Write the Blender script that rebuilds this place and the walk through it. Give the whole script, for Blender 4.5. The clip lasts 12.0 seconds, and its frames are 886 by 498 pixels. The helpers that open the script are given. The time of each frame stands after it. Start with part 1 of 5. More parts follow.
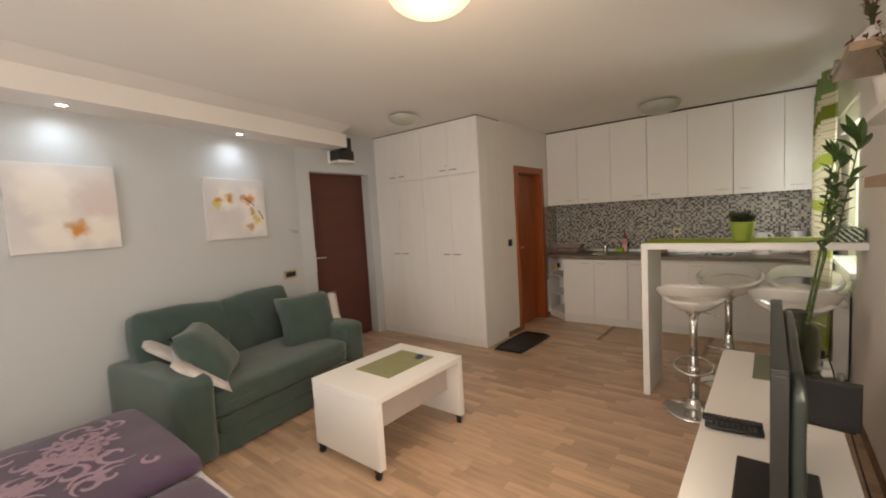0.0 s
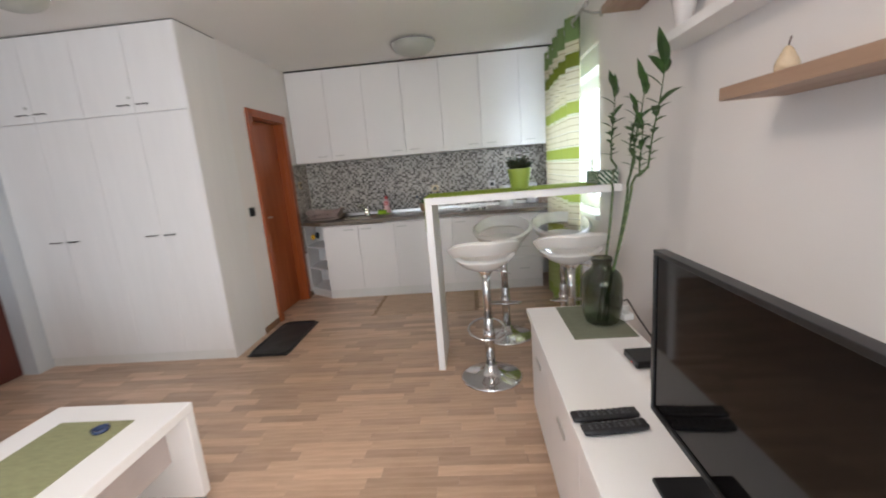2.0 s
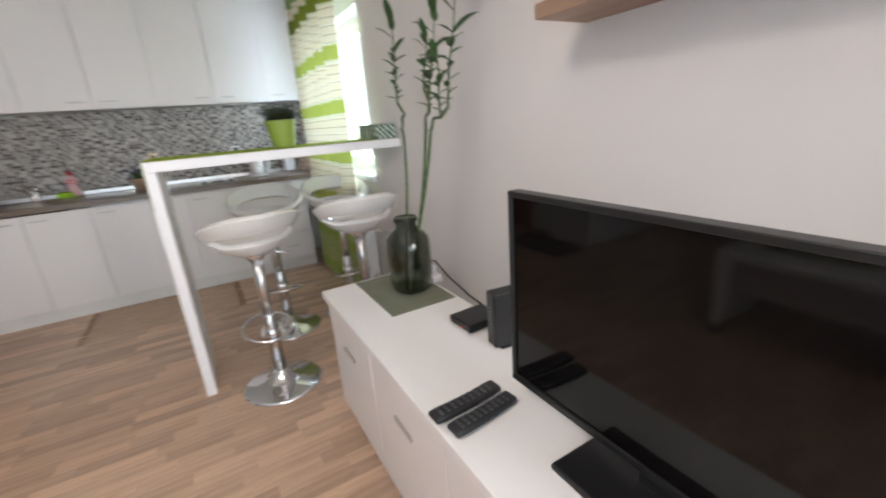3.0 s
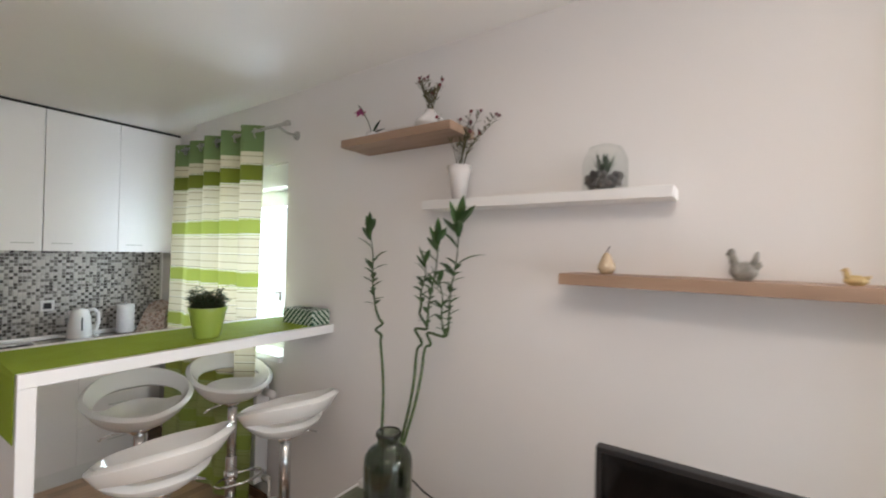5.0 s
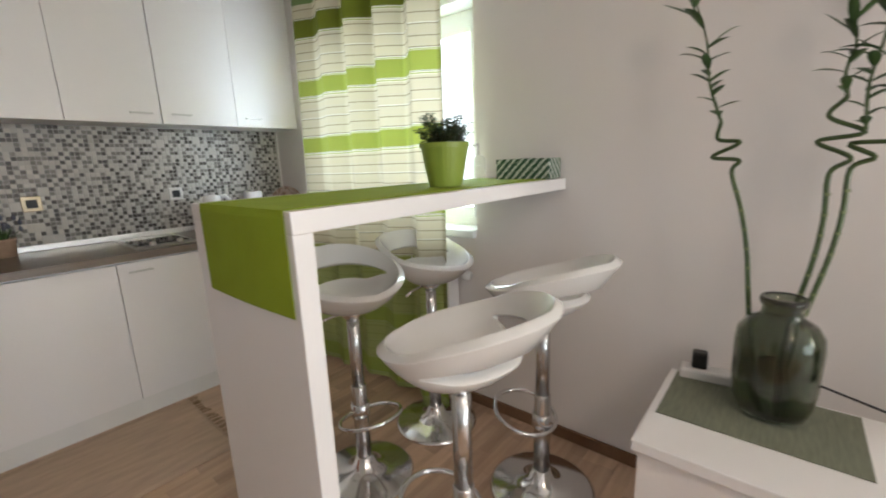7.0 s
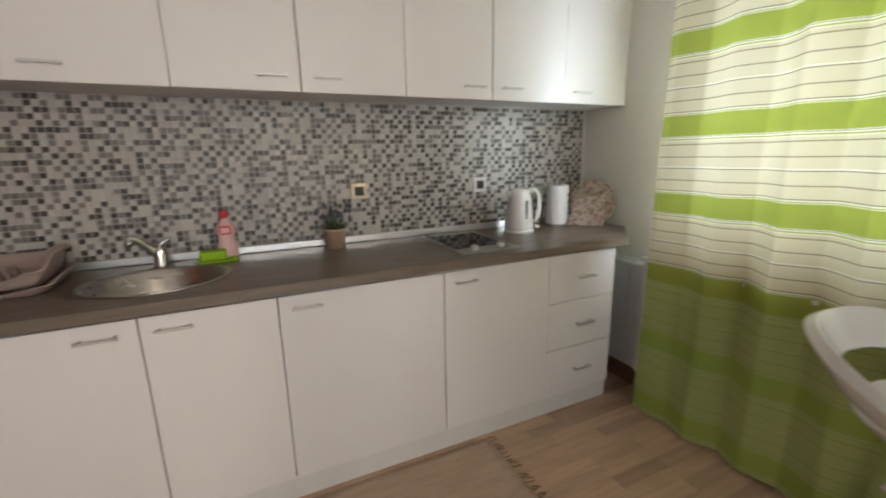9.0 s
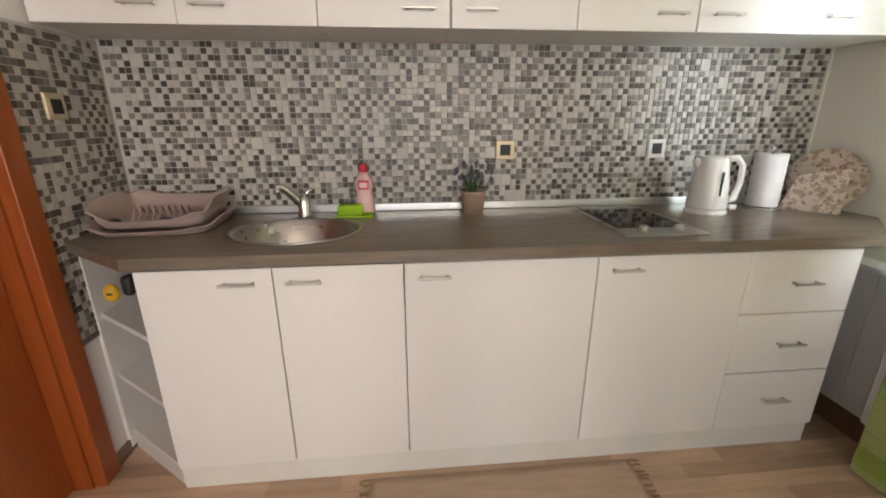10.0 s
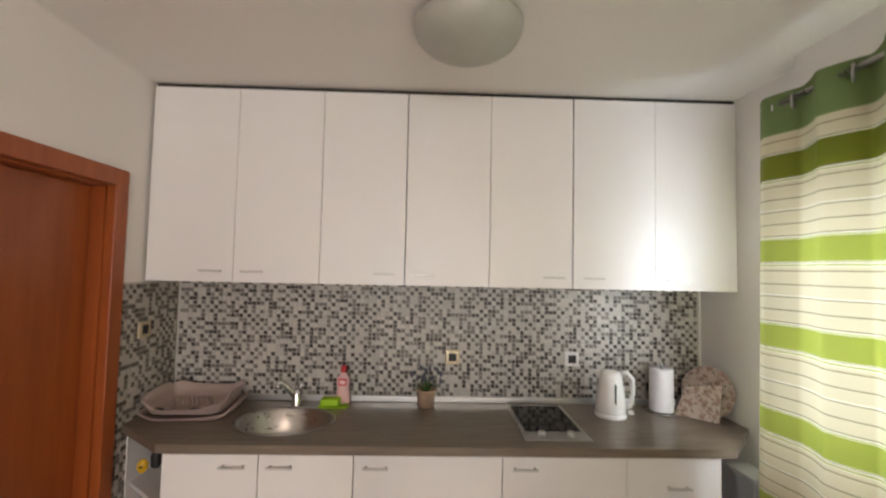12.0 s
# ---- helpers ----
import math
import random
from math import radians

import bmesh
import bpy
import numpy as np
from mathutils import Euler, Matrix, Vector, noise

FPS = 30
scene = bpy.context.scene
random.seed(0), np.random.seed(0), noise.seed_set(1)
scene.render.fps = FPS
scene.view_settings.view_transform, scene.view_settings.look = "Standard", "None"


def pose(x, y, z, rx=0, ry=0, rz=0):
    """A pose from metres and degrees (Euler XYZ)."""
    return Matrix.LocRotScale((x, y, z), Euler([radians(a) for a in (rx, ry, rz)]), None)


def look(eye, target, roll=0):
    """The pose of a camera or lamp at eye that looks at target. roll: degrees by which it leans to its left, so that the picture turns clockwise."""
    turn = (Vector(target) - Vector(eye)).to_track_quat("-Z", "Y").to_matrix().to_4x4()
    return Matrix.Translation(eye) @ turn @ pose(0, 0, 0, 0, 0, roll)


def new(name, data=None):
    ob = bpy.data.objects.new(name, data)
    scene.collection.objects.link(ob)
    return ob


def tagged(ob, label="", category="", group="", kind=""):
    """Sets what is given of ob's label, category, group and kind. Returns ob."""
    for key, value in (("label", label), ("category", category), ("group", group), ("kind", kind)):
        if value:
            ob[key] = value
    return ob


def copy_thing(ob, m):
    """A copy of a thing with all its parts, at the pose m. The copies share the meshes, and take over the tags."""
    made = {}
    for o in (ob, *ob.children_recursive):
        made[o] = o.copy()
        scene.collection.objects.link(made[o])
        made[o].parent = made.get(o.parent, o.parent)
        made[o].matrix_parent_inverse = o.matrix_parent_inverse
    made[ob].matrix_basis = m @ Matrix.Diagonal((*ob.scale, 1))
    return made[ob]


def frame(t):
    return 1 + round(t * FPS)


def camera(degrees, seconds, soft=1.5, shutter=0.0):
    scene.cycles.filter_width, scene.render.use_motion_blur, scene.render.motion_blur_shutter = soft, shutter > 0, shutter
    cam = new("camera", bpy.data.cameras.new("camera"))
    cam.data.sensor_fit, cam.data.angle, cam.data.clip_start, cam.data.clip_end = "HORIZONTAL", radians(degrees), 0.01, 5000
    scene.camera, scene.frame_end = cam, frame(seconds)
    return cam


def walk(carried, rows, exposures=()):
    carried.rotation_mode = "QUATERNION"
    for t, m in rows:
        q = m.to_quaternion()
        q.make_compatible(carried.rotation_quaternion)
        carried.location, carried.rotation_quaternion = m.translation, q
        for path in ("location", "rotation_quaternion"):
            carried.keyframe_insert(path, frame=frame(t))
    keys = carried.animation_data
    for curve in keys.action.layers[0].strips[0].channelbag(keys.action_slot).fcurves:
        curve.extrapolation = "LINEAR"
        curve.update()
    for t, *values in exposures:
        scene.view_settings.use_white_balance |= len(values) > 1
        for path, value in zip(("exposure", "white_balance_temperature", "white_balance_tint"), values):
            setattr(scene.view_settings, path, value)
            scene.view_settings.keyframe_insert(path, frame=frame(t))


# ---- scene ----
cam = camera(94.0, 12.0, soft=1.9, shutter=0.3)

PATH = [
    (0, (0.152, 0.124, 1.467), (-1.09, 1.684, 1.31), -3.3),
    (0.5, (0.008, 0.307, 1.461), (-1.148, 1.925, 1.244), -1.6),
    (1, (-0.106, 0.53, 1.438), (-1.071, 2.252, 1.12), -0.3),
    (1.5, (-0.219, 0.732, 1.394), (-0.757, 2.624, 1.03), -1.6),
    (2, (-0.317, 0.892, 1.363), (-0.472, 2.847, 0.975), -4.8),
    (2.5, (-0.365, 1.105, 1.288), (-0.078, 3.028, 0.816), -5.3),
    (3, (-0.404, 1.302, 1.261), (0.524, 2.969, 0.66), -4.5),
    (3.2, (-0.441, 1.355, 1.271), (0.749, 2.846, 0.671), -3.1),
    (4.8, (-0.88, 1.603, 1.611), (0.775, 2.726, 1.608), 1.5),
    (5, (-0.921, 1.734, 1.576), (0.725, 2.871, 1.595), 1.3),
    (5.5, (-0.966, 2.052, 1.471), (0.67, 3.201, 1.425), -0.1),
    (6, (-1.0, 2.309, 1.371), (0.675, 3.389, 1.207), -1.1),
    (6.5, (-0.974, 2.531, 1.275), (0.616, 3.692, 0.925), -2.0),
    (6.7, (-0.983, 2.633, 1.249), (0.554, 3.848, 0.846), -2.0),
    (8.3, (-1.208, 3.472, 1.32), (0.156, 4.898, 0.995), -2.6),
    (8.5, (-1.215, 3.588, 1.321), (0.035, 5.111, 0.98), -2.2),
    (9, (-1.224, 3.837, 1.288), (-0.407, 5.607, 0.842), -1.1),
    (9.5, (-1.255, 3.996, 1.231), (-0.844, 5.876, 0.684), -0.4),
    (10, (-1.169, 4.079, 1.248), (-0.994, 5.978, 0.648), -0.2),
    (10.5, (-1.031, 3.976, 1.299), (-0.906, 5.913, 0.817), 1.4),
    (11, (-0.937, 3.814, 1.401), (-0.741, 5.781, 1.093), 2.2),
    (11.5, (-0.884, 3.652, 1.502), (-0.673, 5.636, 1.357), 1.1),
    (12, (-0.868, 3.503, 1.614), (-0.817, 5.5, 1.711), 1.2),
]
EXPOSURES = [
    (0.0, -0.55, 7900, 12), (0.3, -0.40, 6800, 10), (1.0, -0.17, 6350, 9), (2.0, 0.0, 6050, 9), (3.2, 0.12, 5900, 8), (4.8, -0.06, 6100, 8), (6.7, 0.0, 6300, 8),
    (8.5, -0.10, 6500, 9), (10.0, 0.58, 6750, 10), (10.6, 0.53, 6700, 11), (11.4, 0.10, 6700, 13), (12.0, 0.27, 6850, 13),
]
walk(cam, [(t, look(eye, target, roll)) for t, eye, target, roll in PATH], EXPOSURES)

# ---- world, sun and large lights ----
world = bpy.data.worlds.new("world")
scene.world = world
world.use_nodes = True
sky = world.node_tree.nodes.new("ShaderNodeTexSky")
sky.sky_type, sky.sun_disc = "NISHITA", False
sky.sun_elevation, sky.sun_rotation = radians(42), radians(100)
world.node_tree.links.new(sky.outputs[0], world.node_tree.nodes["Background"].inputs[0])
world.node_tree.nodes["Background"].inputs[1].default_value = 0.12


def lamp(name, kind, m, watts, colour, **more):
    data = bpy.data.lights.new(name, kind)
    data.energy, data.color = watts, colour
    if kind == "AREA":
        data.shape, data.size, data.size_y = "RECTANGLE", more["size"], more["size_y"]
    elif kind == "SPOT":
        data.spot_size, data.spot_blend, data.shadow_soft_size = radians(more["cone"]), 1.0, more["radius"]
    elif kind == "POINT":
        data.shadow_soft_size = more["radius"]
    else:
        data.angle = radians(more["angle"])
    ob = new(name, data)
    ob.matrix_world = m
    return ob


LAMP = Vector((-1.06, 1.66, 2.518))
lamp("sun", "SUN", look((6, 3.0, 6), (0.6, 4.5, 1.4)), 1.4, (1.0, 0.92, 0.78), angle=3.0)
lamp("kitchen_window_light", "AREA", look((0.95, 4.52, 1.45), (-3, 4.52, 1.9)), 60, (0.76, 0.88, 1.0), size=1.1, size_y=1.0)
lamp("balcony_window_light", "AREA", look((-1.2, -2.42, 1.25), (-1.2, 3, 1.9)), 100, (0.87, 0.94, 1.0), size=2.4, size_y=1.9)
lamp("side_window_light", "AREA", look((0.72, 0.35, 1.5), (-2.3, 3.9, 1.9)), 68, (1.0, 0.94, 0.85), size=1.0, size_y=1.05)
lamp("ceiling_lamp_light", "POINT", pose(LAMP.x, LAMP.y, 2.13), 6, (1.0, 0.80, 0.64), radius=0.15)
lamp("ceiling_lamp_down_light", "AREA", look((LAMP.x, LAMP.y, 2.365), (LAMP.x, LAMP.y + 0.001, 0)), 12, (1.0, 0.82, 0.68), size=0.34, size_y=0.34)
for x, y in ((-3.356, 0.756), (-3.58, 1.98)):
    lamp("soffit_spot_light", "SPOT", look((x, y, 2.285), (x - 0.06, y - 0.01, 0)), 9, (0.60, 0.79, 1.0), cone=165, radius=0.03)


# ---- materials ----
def rgb(c):
    return (*c, 1.0)


def material(name, colour, rough=0.5, metal=0.0, vary=0.06, scale=6.0, bump=0.0, fine=120.0, stretch=(1, 1, 1), spread=0.0, island=0.0,
             second=None, coat=0.0, transmission=0.0, alpha=1.0, emission=None, sheen=0.0, wear=1.0):
    """Plain surface with broad and fine variation, relief and an optional second colour."""
    m = bpy.data.materials.new(name)
    m.use_nodes = True
    n, link = m.node_tree.nodes, m.node_tree.links.new
    b = n["Principled BSDF"]
    b.inputs["Roughness"].default_value, b.inputs["Metallic"].default_value = rough, metal
    b.inputs["Coat Weight"].default_value, b.inputs["Transmission Weight"].default_value = coat, transmission
    b.inputs["Sheen Weight"].default_value, b.inputs["Alpha"].default_value = sheen, alpha
    coord, mapping = n.new("ShaderNodeTexCoord"), n.new("ShaderNodeMapping")
    mapping.inputs["Scale"].default_value = stretch
    link(coord.outputs["Object"], mapping.inputs[0])
    broad, small = n.new("ShaderNodeTexNoise"), n.new("ShaderNodeTexNoise")
    broad.inputs["Scale"].default_value, broad.inputs["Detail"].default_value = scale, 4
    small.inputs["Scale"].default_value, small.inputs["Detail"].default_value = fine, 3
    link(mapping.outputs[0], broad.inputs[0])
    link(mapping.outputs[0], small.inputs[0])
    mix = n.new("ShaderNodeMix")
    mix.data_type = "RGBA"
    ramp = n.new("ShaderNodeMapRange")
    ramp.inputs[1].default_value, ramp.inputs[2].default_value = 0.3, 0.7
    link(broad.outputs[0], ramp.inputs[0])
    link(ramp.outputs[0], mix.inputs["Factor"])
    other = second or [max(0, c * (1 - 2 * vary)) for c in colour]
    mix.inputs["A"].default_value, mix.inputs["B"].default_value = rgb(colour), rgb(other)
    out = mix.outputs["Result"]
    grain = n.new("ShaderNodeHueSaturation")
    fine_range = n.new("ShaderNodeMapRange")
    fine_range.inputs[3].default_value, fine_range.inputs[4].default_value = 1 - vary, 1 + vary
    link(small.outputs[0], fine_range.inputs[0])
    link(out, grain.inputs["Color"])
    link(fine_range.outputs[0], grain.inputs["Value"])
    out = grain.outputs[0]
    for amount, kind in ((spread, "object"), (island, "island")):
        if amount:
            source = n.new("ShaderNodeObjectInfo") if kind == "object" else n.new("ShaderNodeNewGeometry")
            tone, lift = n.new("ShaderNodeHueSaturation"), n.new("ShaderNodeMapRange")
            lift.inputs[3].default_value, lift.inputs[4].default_value = 1 - amount, 1 + amount
            link(source.outputs["Random" if kind == "object" else "Random Per Island"], lift.inputs[0])
            link(out, tone.inputs["Color"])
            link(lift.outputs[0], tone.inputs["Value"])
            out = tone.outputs[0]
    link(out, b.inputs["Base Color"])
    if bump:
        relief = n.new("ShaderNodeBump")
        relief.inputs["Strength"].default_value, relief.inputs["Distance"].default_value = bump, 0.004
        link(small.outputs[0], relief.inputs["Height"])
        link(relief.outputs[0], b.inputs["Normal"])
    gloss = n.new("ShaderNodeMapRange")
    gloss.inputs[3].default_value, gloss.inputs[4].default_value = max(0, rough - 0.06 * wear), min(1, rough + 0.08 * wear)
    link(broad.outputs[0], gloss.inputs[0])
    link(gloss.outputs[0], b.inputs["Roughness"])
    if emission:
        b.inputs["Emission Color"].default_value, b.inputs["Emission Strength"].default_value = rgb(emission[0]), emission[1]
    return m


WALL = material("white_wall_paint", (0.81, 0.77, 0.75), 0.85, vary=0.015, scale=1.5, bump=0.08, fine=220)
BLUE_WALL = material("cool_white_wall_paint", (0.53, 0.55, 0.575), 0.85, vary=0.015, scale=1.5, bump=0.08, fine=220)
CEILING = material("ceiling_paint", (0.85, 0.825, 0.80), 0.9, vary=0.015, scale=1.2, bump=0.06, fine=200)
WHITE_BOARD = material("white_laminate", (0.82, 0.80, 0.79), 0.40, vary=0.012, scale=2, bump=0.02, fine=300, wear=0.2)
GLOSS_BOARD = material("white_gloss_front", (0.82, 0.785, 0.77), 0.36, vary=0.012, scale=2, wear=0.05)
WARDROBE = material("wardrobe_laminate", (0.80, 0.775, 0.765), 0.38, vary=0.018, scale=3, fine=60, stretch=(6, 6, 0.7), bump=0.02)
PLINTH = material("plinth_laminate", (0.76, 0.74, 0.71), 0.45, vary=0.03)
EDGE = material("greyed_board", (0.50, 0.44, 0.42), 0.5, vary=0.05)
# shade as a colour: near-black fill for gaps, openings and slots
GAP = material("gap_shade", (0.03, 0.028, 0.025), 0.8)
STEEL = material("brushed_steel", (0.50, 0.485, 0.46), 0.28, 1.0, vary=0.05, scale=4, fine=80, stretch=(1, 12, 12))
CHROME = material("chrome", (0.80, 0.80, 0.81), 0.11, 1.0, vary=0.02)
POLE = material("polished_steel_tube", (0.66, 0.65, 0.64), 0.24, 1.0, vary=0.03)
DARK_NICKEL = material("dark_nickel", (0.22, 0.21, 0.20), 0.35, 1.0, vary=0.04)
NICKEL = material("satin_nickel", (0.62, 0.60, 0.57), 0.38, 0.65, vary=0.04)
WORKTOP = material("grey_wood_worktop", (0.21, 0.165, 0.125), 0.30, vary=0.12, scale=5, fine=40, stretch=(1, 9, 9), bump=0.05, second=(0.15, 0.118, 0.09), coat=0.15)
DOOR_WOOD = material("reddish_door_wood", (0.36, 0.088, 0.020), 0.36, vary=0.15, scale=3, fine=30, stretch=(7, 7, 0.5), second=(0.27, 0.058, 0.013), bump=0.04)
ENTRY_WOOD = material("dark_mahogany_door", (0.105, 0.028, 0.018), 0.42, vary=0.08, scale=2, fine=40, stretch=(4, 0.8, 4), second=(0.088, 0.023, 0.015), bump=0.03)
OAK_SHELF = material("light_oak_shelf", (0.36, 0.235, 0.16), 0.45, vary=0.10, scale=3, fine=30, stretch=(9, 0.8, 9), second=(0.29, 0.185, 0.125), bump=0.04)
FLOOR_WOOD = material("oak_laminate", (0.58, 0.403, 0.284), 0.34, vary=0.10, scale=3.5, fine=38, stretch=(1, 9, 9), second=(0.45, 0.30, 0.203), spread=0.22, bump=0.04, coat=0.08)
FLOOR_REST = material("oak_laminate_rest", (0.58, 0.403, 0.284), 0.34, vary=0.10, scale=3.5, fine=38, stretch=(1, 9, 9), second=(0.45, 0.30, 0.203), island=0.22, bump=0.04, coat=0.08)
SEAM = material("floor_underlay", (0.40, 0.28, 0.185), 0.7)
SKIRT = material("brown_baseboard", (0.20, 0.11, 0.06), 0.45, vary=0.1, fine=40)
SOFA = material("green_grey_upholstery", (0.048, 0.080, 0.069), 0.95, vary=0.10, scale=9, bump=0.5, fine=420, sheen=0.3)
CREAM_CLOTH = material("cream_cushion_cloth", (0.62, 0.58, 0.56), 0.95, vary=0.06, scale=14, bump=0.3, fine=350)
SHEET = material("white_bed_sheet", (0.72, 0.69, 0.72), 0.9, vary=0.04, scale=8, bump=0.25, fine=250)
PURPLE = material("purple_bed_linen", (0.075, 0.040, 0.085), 0.85, vary=0.10, scale=8, bump=0.3, fine=260, sheen=0.2)
LILAC = material("lilac_print", (0.40, 0.27, 0.34), 0.85, vary=0.10, scale=12, bump=0.2, fine=260)
MAT_GREEN = material("olive_woven_mat", (0.31, 0.31, 0.165), 0.9, vary=0.12, scale=20, bump=0.5, fine=300, stretch=(1, 8, 1))
SAGE = material("grey_green_woven_mat", (0.21, 0.22, 0.155), 0.9, vary=0.12, scale=20, bump=0.5, fine=300, stretch=(1, 8, 1))
RUNNER = material("lime_table_runner", (0.27, 0.36, 0.012), 0.9, vary=0.05, scale=10, bump=0.35, fine=420)
LIME = material("lime_plastic", (0.26, 0.345, 0.055), 0.35, vary=0.03)
BLACK = material("black_plastic", (0.012, 0.012, 0.013), 0.35, vary=0.2)
BLACK_MAT = material("black_satin_plastic", (0.018, 0.018, 0.02), 0.5, vary=0.2, bump=0.1)
SCREEN = material("dark_screen", (0.004, 0.0035, 0.0035), 0.06, vary=0.05, wear=0.3)
SCREEN.node_tree.nodes["Principled BSDF"].inputs["Specular IOR Level"].default_value = 0.24
GREY_MARK = material("pale_green_mark", (0.20, 0.30, 0.20), 0.5)
TV_BACK = material("dark_grey_tv_casing", (0.012, 0.017, 0.016), 0.35, vary=0.1)
SEAT = material("white_moulded_plastic", (0.74, 0.72, 0.69), 0.12, vary=0.01, coat=0.5)
GLASS_GREEN = material("smoky_green_glass", (0.30, 0.34, 0.25), 0.03, transmission=1.0, vary=0.03)
STALK = material("bamboo_green", (0.070, 0.115, 0.038), 0.45, vary=0.15, scale=18, fine=60)
PALE_NODE = material("pale_bamboo_joint", (0.22, 0.26, 0.12), 0.5, vary=0.1)
LEAF = material("leaf_green", (0.055, 0.12, 0.03), 0.42, vary=0.2, scale=20, spread=0.25)
DARK_LEAF = material("dark_foliage", (0.035, 0.058, 0.026), 0.55, vary=0.25, scale=30, island=0.4, spread=0.15)
POT_LEAF = material("pot_plant_foliage", (0.05, 0.10, 0.03), 0.5, vary=0.25, scale=30, island=0.45, spread=0.15)
DRY = material("dry_olive_stems", (0.115, 0.10, 0.045), 0.8, vary=0.2, scale=30)
BERRY = material("dark_red_buds", (0.16, 0.02, 0.03), 0.6, vary=0.2, spread=0.3)
PINK = material("magenta_petals", (0.40, 0.03, 0.17), 0.6, vary=0.15)
CERAMIC = material("white_ceramic", (0.74, 0.69, 0.66), 0.25, vary=0.03, coat=0.3)
PEARL = material("pear_glaze", (0.64, 0.49, 0.33), 0.25, vary=0.12, scale=9, coat=0.4)
STONE = material("grey_pebbles", (0.22, 0.20, 0.19), 0.7, vary=0.2, scale=30, spread=0.4, island=0.4)
HEN = material("grey_carved_stone", (0.38, 0.35, 0.31), 0.75, vary=0.25, scale=40)
YELLOW = material("yellow_plastic", (0.72, 0.42, 0.02), 0.4, vary=0.05)
DUCK = material("yellow_ceramic", (0.58, 0.42, 0.19), 0.4, vary=0.06)
LAMP_OFF = material("frosted_glass_bowl", (0.45, 0.45, 0.40), 0.35, vary=0.05, scale=9, coat=0.2)
LAMP_ON = material("lit_glass_bowl", (0.9, 0.82, 0.7), 0.35, emission=((1.0, 0.66, 0.40), 1.7))
LED = material("lit_led", (0.9, 0.95, 1.0), 0.3, emission=((0.9, 0.95, 1.0), 30.0))
RACK = material("dusty_pink_plastic", (0.47, 0.36, 0.325), 0.4, vary=0.03)
KETTLE = material("white_kettle_plastic", (0.76, 0.74, 0.72), 0.25, vary=0.02, coat=0.2)
PAPER = material("paper_towel", (0.82, 0.80, 0.82), 0.95, vary=0.03, scale=40, bump=0.3, fine=200)
TERRACOTTA = material("pale_clay_pot", (0.50, 0.34, 0.24), 0.7, vary=0.10, scale=20)
PINK_SOAP = material("pink_soap_bottle", (0.80, 0.50, 0.50), 0.25, vary=0.05)
RED = material("red_cap", (0.62, 0.04, 0.05), 0.35)
SPONGE = material("lime_sponge", (0.36, 0.60, 0.03), 0.9, bump=0.6, fine=160)
GOLD = material("champagne_socket_frame", (0.58, 0.48, 0.33), 0.35, 0.6, vary=0.04)
RUG = material("tan_cotton_rug", (0.60, 0.44, 0.325), 0.95, vary=0.10, scale=6, bump=0.6, fine=260, stretch=(1, 5, 1))
FRINGE = material("brown_rug_fringe", (0.40, 0.27, 0.16), 0.95, vary=0.2)
RADIATOR = material("white_enamel", (0.74, 0.74, 0.75), 0.3, vary=0.02, coat=0.2)
FRAME_WHITE = material("white_window_plastic", (0.80, 0.81, 0.82), 0.3, vary=0.015)
GROUT = material("grey_grout", (0.54, 0.505, 0.47), 0.9, vary=0.06, fine=200)
TILE_LIGHT = material("pale_glass_tile", (0.54, 0.50, 0.455), 0.38, vary=0.03, scale=30, spread=0.12, island=0.12)
TILE_MID = material("grey_glass_tile", (0.20, 0.180, 0.158), 0.38, vary=0.08, scale=30, spread=0.25, island=0.25)
TILE_DARK = material("dark_glass_tile", (0.080, 0.065, 0.052), 0.38, vary=0.1, scale=30, spread=0.3, island=0.3)
TWIG = material("painted_dark_twig", (0.08, 0.05, 0.05), 0.9)
CABLE = material("black_cable", (0.015, 0.015, 0.015), 0.5)
OUTSIDE = material("bright_daylight_backdrop", (0.9, 0.92, 0.95), 0.9, emission=((0.90, 0.95, 1.0), 1.1))


def floral_material():
    """Cream board printed with scattered rose-brown leaves."""
    m = material("floral_board", (0.46, 0.37, 0.32), 0.35, vary=0.04, scale=12, coat=0.2)
    n, link = m.node_tree.nodes, m.node_tree.links.new
    b = n["Principled BSDF"]
    colour = b.inputs["Base Color"].links[0].from_socket
    coord, wobble, shift = n.new("ShaderNodeTexCoord"), n.new("ShaderNodeTexNoise"), n.new("ShaderNodeVectorMath")
    wobble.inputs["Scale"].default_value = 45
    shift.operation = "MULTIPLY_ADD"
    shift.inputs[1].default_value = (0.022, 0.022, 0.022)
    link(coord.outputs["Object"], wobble.inputs[0])
    link(wobble.outputs["Color"], shift.inputs[0])
    link(coord.outputs["Object"], shift.inputs[2])
    for size, edge, paint in ((34, 0.40, (0.27, 0.165, 0.13)), (58, 0.27, (0.12, 0.09, 0.07)), (46, 0.22, (0.36, 0.25, 0.20))):
        cells, cut, mix = n.new("ShaderNodeTexVoronoi"), n.new("ShaderNodeMapRange"), n.new("ShaderNodeMix")
        cells.inputs["Scale"].default_value, mix.data_type = size, "RGBA"
        cut.inputs[1].default_value, cut.inputs[2].default_value, cut.inputs[3].default_value, cut.inputs[4].default_value = edge, edge + 0.06, 0.85, 0.0
        link(shift.outputs[0], cells.inputs["Vector"])
        link(cells.outputs["Distance"], cut.inputs[0])
        link(cut.outputs[0], mix.inputs["Factor"])
        link(colour, mix.inputs["A"])
        mix.inputs["B"].default_value = rgb(paint)
        colour = mix.outputs["Result"]
    link(colour, b.inputs["Base Color"])
    return m


